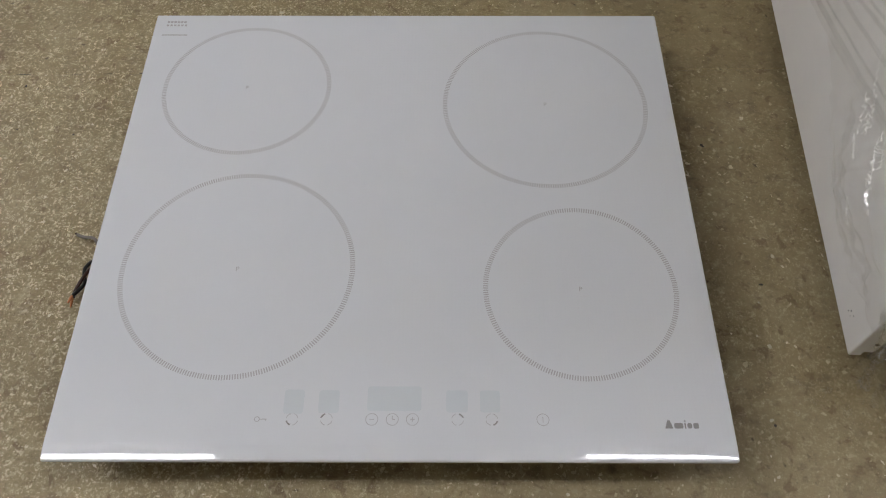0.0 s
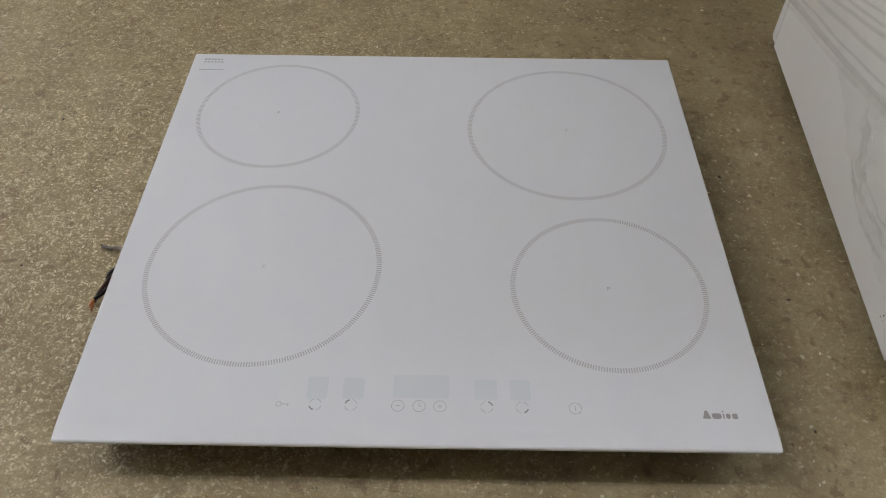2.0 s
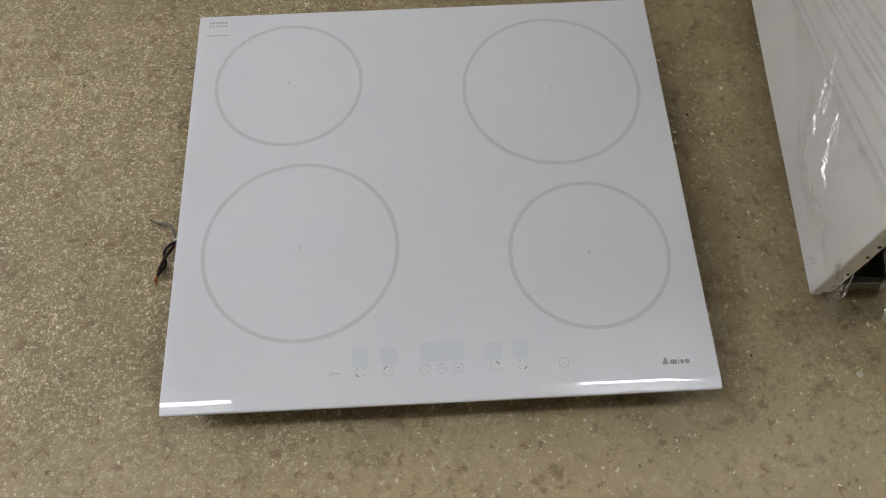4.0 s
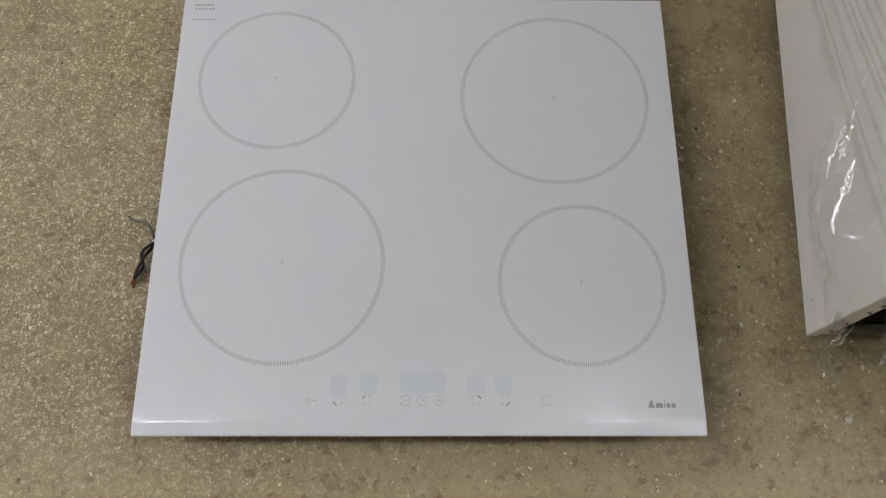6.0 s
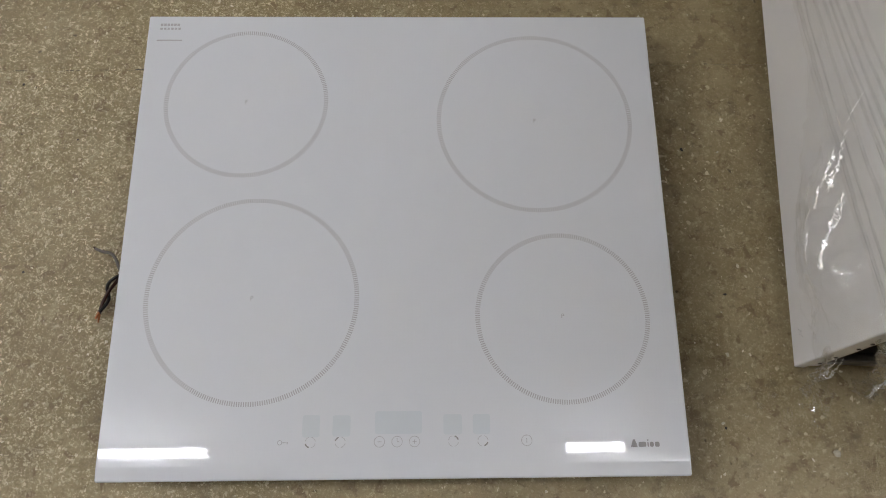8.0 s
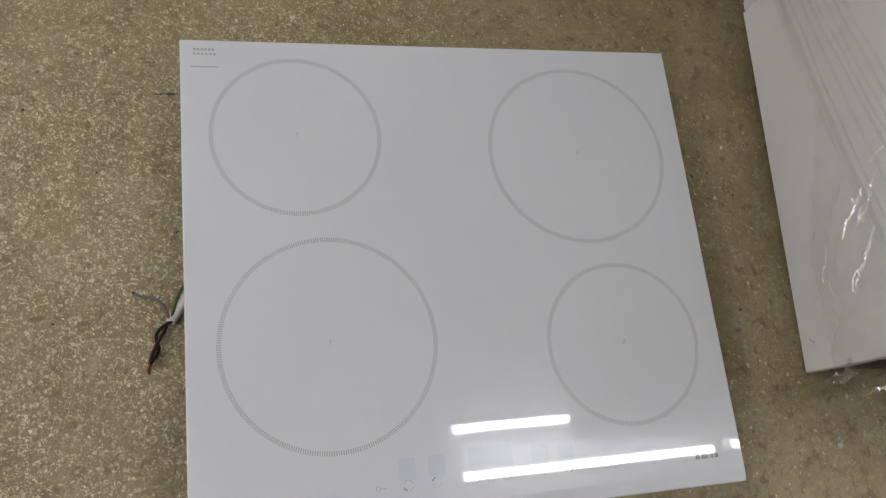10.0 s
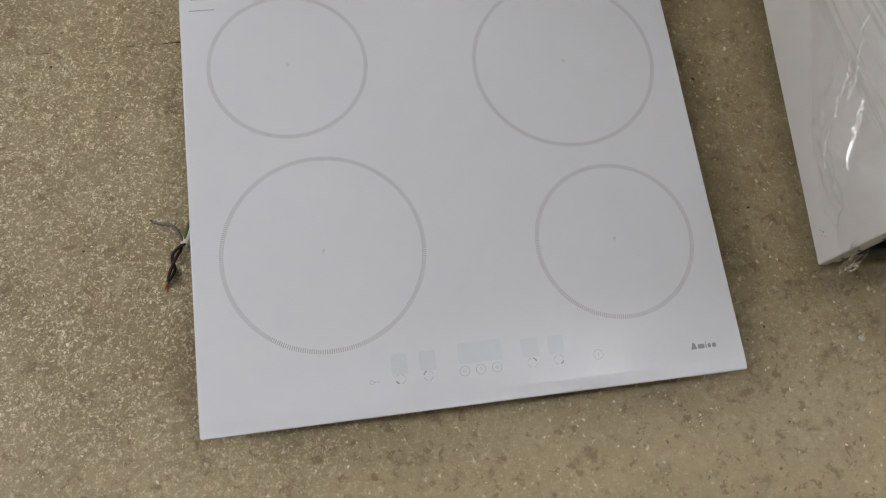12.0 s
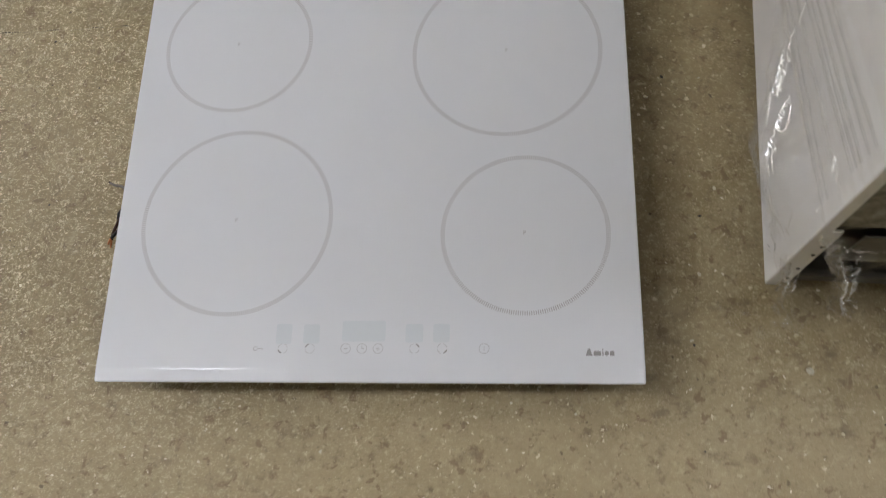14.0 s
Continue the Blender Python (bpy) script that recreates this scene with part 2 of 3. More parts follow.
def shard_material():
    """Bared stone: each shard has its own tone, from buff to off-white."""
    m = Mat("bared_stone_shards")
    own = m.node("ShaderNodeNewGeometry").outputs["Random Per Island"]
    tone = m.ramp(own, (0.0, (0.36, 0.295, 0.165)), (0.6, (0.52, 0.435, 0.26)), (0.92, (0.66, 0.575, 0.38)), (1.0, (0.80, 0.73, 0.56)))
    m.set(Base_Color=m.mix(m.ramp(m.noise(400.0, 3.0), (0.4, 0.0), (0.7, 0.35)), tone, (0.33, 0.27, 0.16)), Roughness=0.3)
    return m.m


def back_sheet_material():
    """Dull grey metal; the marbling paints in reflections of the film over it."""
    m = Mat("back_sheet_with_painted_sheen")
    cloud = m.noise(48.0, 6.0, 0.7, 0.2, at=m.warp(0.02, 30.0))
    m.set(Base_Color=m.ramp(cloud, (0.40, (0.10, 0.09, 0.065)), (0.52, (0.26, 0.24, 0.18)), (0.66, (0.44, 0.41, 0.33))), Metallic=0.15)
    m.set(Roughness=m.ramp(cloud, (0.4, 0.5), (0.7, 0.3)), Normal=m.bump(cloud, 0.3, 0.001))
    return m.m


DARK_SHEET = back_sheet_material()
SHARD = shard_material()
CHIP = plain("pale_stone_chip", (0.55, 0.50, 0.36), 0.35, vary=0.3, scale=200.0)
GRIT = plain("dark_grit", (0.035, 0.028, 0.02), 0.6, vary=0.3, scale=200.0)
JOINT = plain("dirty_joint", (0.07, 0.06, 0.042), 0.8, vary=0.4, scale=60.0)


# ---- mesh helpers ----
def part(name, bm, material, parent=None, label="", smooth=False):
    """Links a bmesh as one mesh object under a thing or a part."""
    me = bpy.data.meshes.new(name)
    bm.to_mesh(me)
    bm.free()
    me.materials.append(material)
    if smooth:
        me.polygons.foreach_set("use_smooth", [True] * len(me.polygons))
    ob = new(name, me)
    if parent:
        ob.parent = parent
    return tagged(ob, label)


def empty(name, m=None):
    ob = new(name)
    ob.empty_display_size = 0.05
    if m:
        ob.matrix_world = m
    return ob


def add_box(bm, lo, hi, bevel=0.0, segments=2):
    lo, hi = Vector(lo), Vector(hi)
    made = bmesh.ops.create_cube(bm, size=1.0, matrix=Matrix.Translation((lo + hi) / 2) @ Matrix.Diagonal((*(hi - lo), 1)))
    if bevel:
        edges = {e for v in made["verts"] for e in v.link_edges}
        bmesh.ops.bevel(bm, geom=list(edges), offset=bevel, segments=segments, affect="EDGES", profile=0.5)
    return bm


def box(lo, hi, bevel=0.0, segments=2):
    return add_box(bmesh.new(), lo, hi, bevel, segments)


def add_prism(bm, outline, z0, z1):
    """An upright prism over a flat outline."""
    low = [bm.verts.new((x, y, z0)) for x, y in outline]
    top = [bm.verts.new((x, y, z1)) for x, y in outline]
    n = len(outline)
    bm.faces.new(top)
    bm.faces.new(low[::-1])
    for k in range(n):
        bm.faces.new((low[k], low[(k + 1) % n], top[(k + 1) % n], top[k]))
    return bm


def rounded(x0, y0, x1, y1, r, steps=5):
    pts = []
    for cx, cy, a0 in ((x1 - r, y0 + r, -90), (x1 - r, y1 - r, 0), (x0 + r, y1 - r, 90), (x0 + r, y0 + r, 180)):
        for k in range(steps + 1):
            a = radians(a0 + 90 * k / steps)
            pts.append((cx + r * math.cos(a), cy + r * math.sin(a)))
    return pts


def add_arc(bm, cx, cy, r, width, a0, a1, z0, z1, steps=24):
    """A flat curved bar, from angle a0 to a1 in degrees."""
    rings = []
    for k in range(steps + 1):
        a = radians(a0 + (a1 - a0) * k / steps)
        c, s = math.cos(a), math.sin(a)
        rings.append([bm.verts.new((cx + q * c, cy + q * s, z)) for q, z in ((r - width / 2, z0), (r + width / 2, z0), (r + width / 2, z1), (r - width / 2, z1))])
    for a, b in zip(rings, rings[1:]):
        for k in range(4):
            bm.faces.new((a[k], a[(k + 1) % 4], b[(k + 1) % 4], b[k]))
    bm.faces.new(rings[0][::-1])
    bm.faces.new(rings[-1])
    return bm


def add_tube(bm, pts, radii, sides=10):
    """A round tube along points, with a radius at each (or one for all)."""
    pts = [Vector(p) for p in pts]
    radii = radii if isinstance(radii, (list, tuple)) else [radii] * len(pts)
    rings, side = [], None
    for k, p in enumerate(pts):
        ahead = (pts[min(k + 1, len(pts) - 1)] - pts[max(k - 1, 0)]).normalized()
        side = (side or (Vector((0, 0, 1)) if abs(ahead.z) < 0.9 else Vector((1, 0, 0))))
        side = (side - ahead * side.dot(ahead)).normalized()
        up = ahead.cross(side)
        rings.append([bm.verts.new(p + radii[k] * (math.cos(a) * side + math.sin(a) * up)) for a in (2 * math.pi * j / sides for j in range(sides))])
    for a, b in zip(rings, rings[1:]):
        for j in range(sides):
            bm.faces.new((a[j], a[(j + 1) % sides], b[(j + 1) % sides], b[j]))
    bm.faces.new(rings[0][::-1])
    bm.faces.new(rings[-1])
    return bm


def smooth_line(pts, steps=8):
    """Points along a smooth curve through the given ones."""
    pts = [Vector(p) for p in pts]
    out = []
    for k in range(len(pts) - 1):
        a, b, c, d = pts[max(k - 1, 0)], pts[k], pts[k + 1], pts[min(k + 2, len(pts) - 1)]
        for j in range(steps):
            t = j / steps
            out.append(0.5 * (2 * b + (c - a) * t + (2 * a - 5 * b + 4 * c - d) * t * t + (3 * b - a - 3 * c + d) * t ** 3))
    return out + [pts[-1]]


def letter(text, size, material, m, parent, name, label=""):
    """A flat letter in the built-in font, as a mesh."""
    cu = bpy.data.curves.new(name, "FONT")
    cu.body, cu.size, cu.align_x, cu.align_y, cu.extrude = text, size, "CENTER", "CENTER", 0.00004
    tmp = new("letter_curve", cu)
    me = bpy.data.meshes.new_from_object(tmp.evaluated_get(bpy.context.evaluated_depsgraph_get()))
    bpy.data.objects.remove(tmp)
    me.materials.clear()
    me.materials.append(material)
    ob = new(name, me)
    ob.parent = parent
    ob.matrix_basis = m
    return tagged(ob, label)


# ---- the room ----
ROOM = (-3.6, -4.2, 3.6, 4.4, 2.62)


def build_room():
    x0, y0, x1, y1, h = ROOM
    tagged(part("ceiling", box((x0 - 0.2, y0 - 0.2, h), (x1 + 0.2, y1 + 0.2, h + 0.15)), CEILING), "off-white painted flat ceiling with hanging tube lamps", "ceiling", kind="structure")
    # walls out of view, added to bounce the lamps' light back
    for name, lo, hi in (
        ("wall_north", (x0 - 0.2, y1, 0), (x1 + 0.2, y1 + 0.2, h)),
        ("wall_south", (x0 - 0.2, y0 - 0.2, 0), (x1 + 0.2, y0, h)),
        ("wall_east", (x1, y0, 0), (x1 + 0.2, y1, h)),
        ("wall_west", (x0 - 0.2, y0, 0), (x0, y1, h)),
    ):
        tagged(part(name, box(lo, hi), WALL), "plain off-white wall out of view, added to bounce light", "wall", kind="structure")
    # floor: one sheet with a shallow sawn joint across it
    bm = bmesh.new()
    ys = [y0 - 0.2, 0.2265, 0.2274, 0.2286, 0.2295, y1 + 0.2]
    zs = [0, 0, -0.0006, -0.0006, 0, 0]
    xs = [x0 - 0.2 + (x1 - x0 + 0.4) * k / 24 for k in range(25)]
    tilt = 0.012
    rows = [[bm.verts.new((x, y + (tilt * x if 0 < k < 5 else 0), z)) for x in xs] for k, (y, z) in enumerate(zip(ys, zs))]
    for a, b in zip(rows, rows[1:]):
        for k in range(len(xs) - 1):
            bm.faces.new((a[k], a[k + 1], b[k + 1], b[k]))
    floor = part("floor", bm, CONCRETE)
    floor.data.materials.append(CONCRETE_WORN)
    for f in floor.data.polygons:
        f.material_index = int(f.center.y > 0.5)
    tagged(floor, "worn greenish-brown ground concrete floor with pale stone flecks", "floor", kind="structure")
    # stretches where the joint has opened and holds dirt
    rnd = random.Random(5)
    bm = bmesh.new()
    spans = [(-0.323, -0.286), (-0.365, -0.352), (-0.405, -0.385), (-0.47, -0.452), (-0.545, -0.505), (0.374, 0.3795), (-0.63, -0.60)]
    for a, b in spans:
        n = 8
        wide = 0.0011 if a == -0.323 else 0.0006
        up, low = [], []
        for k in range(n + 1):
            x = a + (b - a) * k / n
            y = 0.228 + tilt * x
            w = wide * (0.35 + 0.65 * math.sin(math.pi * k / n)) * rnd.uniform(0.7, 1.2)
            up.append(bm.verts.new((x, y + w, 0.0003)))
            low.append(bm.verts.new((x, y - w, 0.0003)))
        for k in range(n):
            bm.faces.new((low[k], low[k + 1], up[k + 1], up[k]))
    part("joint_dirt", bm, JOINT, floor, "dark dirt in the open joint")
    return floor


def fluorescent_lamp(x0, x1, y, z, radius=0.017):
    lamp = empty("fluorescent_lamp", pose((x0 + x1) / 2, y, z))
    half = (x1 - x0) / 2
    tube = bmesh.new()
    add_tube(tube, [(-half, 0, 0), (half, 0, 0)], radius, 16)
    part("tube", tube, TUBE, lamp, "lit white fluorescent tube", True)
    top = ROOM[4] - z
    part("housing", box((-half - 0.05, -0.028, 0.045), (half + 0.05, 0.028, top), 0.004), HOUSING, lamp)
    for s in (-1, 1):
        part("socket", box((s * (half + 0.012) - 0.012, -0.014, -0.022), (s * (half + 0.012) + 0.012, 0.014, 0.05), 0.003), HOUSING, lamp)
    return tagged(lamp, "white ceiling batten with a lit fluorescent tube", "ceiling lamp", "ceiling lamps")


build_room()
LAMP_Z = 2.5
fluorescent_lamp(0.59, 1.77, -0.070, LAMP_Z)
fluorescent_lamp(0.62, 1.77, -0.262, LAMP_Z)
fluorescent_lamp(1.88, 3.05, -0.06, LAMP_Z)
fluorescent_lamp(1.856, 3.03, -0.252, LAMP_Z)
fluorescent_lamp(-2.05, -0.84, -0.077, LAMP_Z)
fluorescent_lamp(-2.05, -0.84, -0.275, LAMP_Z)
# unseen lamps, added to brighten the scene from the far left
for lx, ly in ((-3.35, -0.09), (-3.35, -0.27), (-3.3, 1.0), (-3.3, 1.2), (-3.3, 2.2), (-3.3, 2.4)):
    fluorescent_lamp(lx, lx + 1.18, ly, LAMP_Z)


# ---- the hob ----
TOP = 0.060
HX, HY = 0.288, 0.259


def glass_sheet():
    """The glass: 4 mm thick, softened edges, a shallow facet with an eased bend along the front."""
    bm = bmesh.new()
    bend, r = -0.2438, 0.0022

    def drop(y):
        d, out = max(0.0, bend - y), 0.0
        for tilt, wide in [(0.3 + 0.22 * k, 0.0001) for k in range(24)] + [(5.5, 0.0035), (5.75, 0.0035), (6.0, 1.0)]:
            step = min(d, wide)
            out += step * math.tan(radians(tilt))
            d -= step
        return out

    def half_width(y):
        d = max(0.0, abs(y) - (HY - r))
        return HX - r + math.sqrt(max(0.0, r * r - d * d))

    # rows from back to front: y and how far the top edge is rounded off there
    ys = [(HY, 0.0014), (HY - 0.0004, 0.0006), (HY - 0.0012, 0.0), (HY - 0.0022, 0.0), (HY - 0.0055, 0.0)]
    ys += [(bend - 0.0001 * k, 0.0) for k in range(25)]
    ys += [(bend - d, 0.0) for d in (0.0041, 0.0059, 0.0094, 0.0118, 0.0136)]
    ys += [(-HY + 0.0004, 0.0006), (-HY, 0.0014)]
    rows = []
    for y, soft in ys:
        w, top = half_width(y), TOP - drop(y)
        low = TOP - 0.0042 - 0.5 * drop(y)
        side = [(w - 0.0008, low), (w, low + 0.0008), (w, top - max(0.0014, soft)), (w - 0.0004, top - max(0.0006, soft)), (w - 0.0016, top - soft)]
        rows.append([bm.verts.new((-x, y, z)) for x, z in side] + [bm.verts.new((x, y, z)) for x, z in side[::-1]])
    n = len(rows[0])
    for a, b in zip(rows, rows[1:]):
        for k in range(n):
            bm.faces.new((a[k], a[(k + 1) % n], b[(k + 1) % n], b[k]))
    bm.faces.new(rows[0][::-1])
    bm.faces.new(rows[-1])
    bmesh.ops.remove_doubles(bm, verts=bm.verts, dist=1e-6)
    bmesh.ops.recalc_face_normals(bm, faces=bm.faces)
    return bm


def zone_ring(cx, cy, r, parent, ticks):
    """A cooking zone's outline: many short radial ticks."""
    bm = bmesh.new()
    wide = 2 * math.pi * r / ticks * 0.5
    for k in range(ticks):
        a = 2 * math.pi * k / ticks
        c, s = math.cos(a), math.sin(a)
        quad = []
        for q, w in ((r - 0.0024, -wide / 2), (r + 0.0024, -wide / 2), (r + 0.0024, wide / 2), (r - 0.0024, wide / 2)):
            quad.append((cx + q * c - w * s, cy + q * s + w * c))
        vs = [bm.verts.new((x, y, TOP + 0.00012)) for x, y in quad]
        bm.faces.new(vs)
    return part("zone_ring", bm, PRINT, parent, "printed ring of fine grey ticks")


def build_hob():
    hob = empty("induction_hob")
    glass = part("glass_top", glass_sheet(), GLASS, hob, "glossy white ceramic glass sheet with a facetted front")
    bm = bmesh.new()
    add_box(bm, (-0.276, -0.236, 0.012), (0.276, 0.240, TOP - 0.0042), 0.004)
    add_box(bm, (-0.262, -0.222, 0.0), (0.262, 0.226, 0.014), 0.003)
    part("base_tray", bm, TRAY, hob, "black coated metal underside tray")
    for cx, cy, r in ((-0.1695, 0.147, 0.0889), (0.152, 0.1235, 0.1068), (-0.149, -0.079, 0.1078), (0.1705, -0.0997, 0.0876)):
        zone_ring(cx, cy, r, glass, int(2 * math.pi * r / 0.0023))
        letter("P", 0.0068, PRINT, pose(cx, cy, TOP + 0.00012), glass, "zone_mark", "small printed letter P")
    z0, z1 = TOP + 0.00006, TOP + 0.00016
    # display windows under the glass
    for x0, y0, x1, y1 in ((-0.0915, -0.219, -0.0745, -0.1975), (-0.062, -0.2185, -0.0445, -0.198), (-0.0205, -0.2165, 0.0255, -0.1945), (0.0465, -0.2175, 0.065, -0.198), (0.0755, -0.2175, 0.0925, -0.198)):
        part("display_window", add_prism(bmesh.new(), rounded(x0, y0, x1, y1, 0.0025, 3), z0, z0 + 0.00003), WINDOW_TINT, glass, "faint blue-grey display window")
    row = -0.2238
    # key lock sign
    bm = add_arc(bmesh.new(), -0.1128, row, 0.0021, 0.0006, 0, 360, z0, z1, 20)
    add_box(bm, (-0.1106, row - 0.0003, z0), (-0.1046, row + 0.0003, z1))
    add_box(bm, (-0.1058, row - 0.0014, z0), (-0.1052, row, z1))
    part("lock_sign", bm, PRINT, glass)
    # four zone buttons: a broken circle with one heavy quarter
    for cx, heavy in ((-0.0832, 225), (-0.0542, 135), (0.0562, 45), (0.0850, -45)):
        bm = bmesh.new()
        for a in (45, 135, 225, 315):
            if a != heavy % 360:
                add_arc(bm, cx, row, 0.0050, 0.0005, a - 33, a + 33, z0, z1, 8)
        button = part("zone_button", bm, PRINT, glass, "broken grey circle")
        part("heavy_quarter", add_arc(bmesh.new(), cx, row, 0.0048, 0.0013, heavy - 30, heavy + 30, z0, z1, 8), PRINT_DARK, button, "heavier dark grey quarter")
    # minus, clock, plus and power buttons
    for name, cx, bars in (
        ("minus_button", -0.0160, ((-0.002, -0.0003, 0.002, 0.0003),)),
        ("clock_button", 0.0012, ((-0.0003, 0.0, 0.0003, 0.0032), (0.0, -0.0004, 0.0022, 0.0002))),
        ("plus_button", 0.0182, ((-0.002, -0.0003, 0.002, 0.0003), (-0.0003, -0.002, 0.0003, -0.00032), (-0.0003, 0.00032, 0.0003, 0.002))),
        ("power_button", 0.1280, ((-0.0003, -0.0024, 0.0003, 0.0024),)),
    ):
        bm = add_arc(bmesh.new(), cx, row, 0.0051, 0.00055, 0, 360, z0, z1, 32)
        for a, b, c, d in bars:
            add_box(bm, (cx + a, row + b, z0), (cx + c, row + d, z1))
        part(name, bm, PRINT, glass)
    # maker's mark as plain shapes: a wedge, a broad bar, a pin with a dot, a disc and a rounded block
    bm = bmesh.new()
    low = -0.2312
    add_prism(bm, [(0.2298, low), (0.2366, low), (0.2343, low + 0.0072), (0.2323, low + 0.0072)], z0, z1)
    add_prism(bm, rounded(0.2376, low, 0.2452, low + 0.0048, 0.0014, 3), z0, z1)
    add_prism(bm, rounded(0.2463, low, 0.2475, low + 0.0048, 0.0004, 2), z0, z1)
    add_prism(bm, rounded(0.2462, low + 0.0058, 0.2476, low + 0.0072, 0.00065, 3), z0, z1)
    add_prism(bm, rounded(0.2486, low, 0.2526, low + 0.0048, 0.0019, 4), z0, z1)
    add_prism(bm, rounded(0.2537, low, 0.2582, low + 0.0048, 0.0012, 3), z0, z1)
    part("maker_mark", bm, PRINT_DARK, glass, "plain grey shapes of the maker's mark")
    # glass maker's stamp in the far corner: two rows of blocks and a fine line
    bm = bmesh.new()
    for k in range(6):
        add_box(bm, (-0.2740 + 0.0038 * k, 0.2455, z0), (-0.2740 + 0.0038 * k + 0.0028, 0.2487, z1))
        add_box(bm, (-0.2740 + 0.0041 * k, 0.2405, z0), (-0.2740 + 0.0041 * k + 0.0026, 0.2432, z1))
    part("corner_stamp", bm, PRINT_PALE, glass, "two rows of pale grey blocks")
    part("corner_line", box((-0.2768, 0.2257, z0), (-0.2480, 0.2273, z1)), PRINT_PALE, glass, "fine pale grey line")
    return tagged(hob, "white glass four-zone induction hob resting on the floor", "hob")


def build_cable():
    """The hob's supply cable, coming out from under the glass, with its bared wires."""
    cable = empty("supply_cable", pose(-0.30, -0.03, 0))
    o = Vector((-0.30, -0.03, 0))

    def run(pts):
        return smooth_line([Vector(p) - o for p in pts], 8)

    bm = bmesh.new()
    add_tube(bm, run([(-0.266, 0.012, 0.012), (-0.278, 0.002, 0.010), (-0.292, -0.018, 0.0085), (-0.3055, -0.0385, 0.0075)]), 0.0052, 14)
    part("sheath", bm, SHEATH, cable, "white round cable sheath", True)
    bm = bmesh.new()
    add_tube(bm, run([(-0.305, -0.037, 0.009), (-0.3075, -0.031, 0.012), (-0.3125, -0.020, 0.013), (-0.321, -0.0125, 0.008), (-0.331, -0.0095, 0.004), (-0.340, -0.0055, 0.0025)]), 0.0017, 8)
    grey = part("grey_wire", bm, WIRE_GREY, cable, "thin grey insulated wire", True)
    part("wire_end", add_tube(bmesh.new(), run([(-0.339, -0.006, 0.0026), (-0.3425, -0.0035, 0.0018)]), 0.0011, 6), WIRE_BROWN, grey)
    a, b = [], []
    line = smooth_line([Vector((-0.306, -0.039, 0.0085)), Vector((-0.3155, -0.050, 0.0085)), Vector((-0.3185, -0.064, 0.006)), Vector((-0.3255, -0.080, 0.0045))], 10)
    for k, p in enumerate(line):
        u = k / (len(line) - 1)
        turn = 0.6 + 7.2 * u
        wide = 0.0034 * (1 - 0.45 * u)
        off = Vector((math.cos(turn) * wide, math.sin(turn) * wide * 0.4, math.sin(turn) * wide * 0.6 + 0.001))
        a.append(p + off - o)
        b.append(p - off - o + Vector((0, 0, 0.002)))
    black = part("black_wire", add_tube(bmesh.new(), a, 0.0019, 8), WIRE_BLACK, cable, "black insulated wire twisted with the brown one", True)
    brown = part("brown_wire", add_tube(bmesh.new(), b, 0.0019, 8), WIRE_BROWN, cable, "brown insulated wire twisted with the black one", True)
    part("wire_end", add_tube(bmesh.new(), [a[-1], a[-1] + Vector((-0.002, -0.004, -0.0008)), a[-1] + Vector((-0.0035, -0.0075, -0.0015))], [0.0013, 0.0014, 0.0008], 7), COPPER, black, "bare copper strands")
    part("wire_end", add_tube(bmesh.new(), [b[-1], b[-1] + Vector((-0.0012, -0.0045, -0.002)), b[-1] + Vector((-0.0018, -0.009, -0.0036))], [0.0012, 0.0013, 0.0006], 7), COPPER, brown, "bare copper strands")
    part("green_wire", add_tube(bmesh.new(), run([(-0.303, -0.033, 0.011), (-0.301, -0.024, 0.0125), (-0.2965, -0.010, 0.010), (-0.287, 0.006, 0.007)]), 0.0019, 8), WIRE_GREEN, cable, "green and yellow earth wire bent back", True)
    return tagged(cable, "white cable end with bared wires lying beside the hob", "cable")


build_hob()
build_cable()


# ---- the white appliance ----
APPLIANCE = pose(0.421, -0.148, 0, 0, 0, -3.555)
AW, AD, AH, AB = 0.56, 0.497, 0.85, 0.021


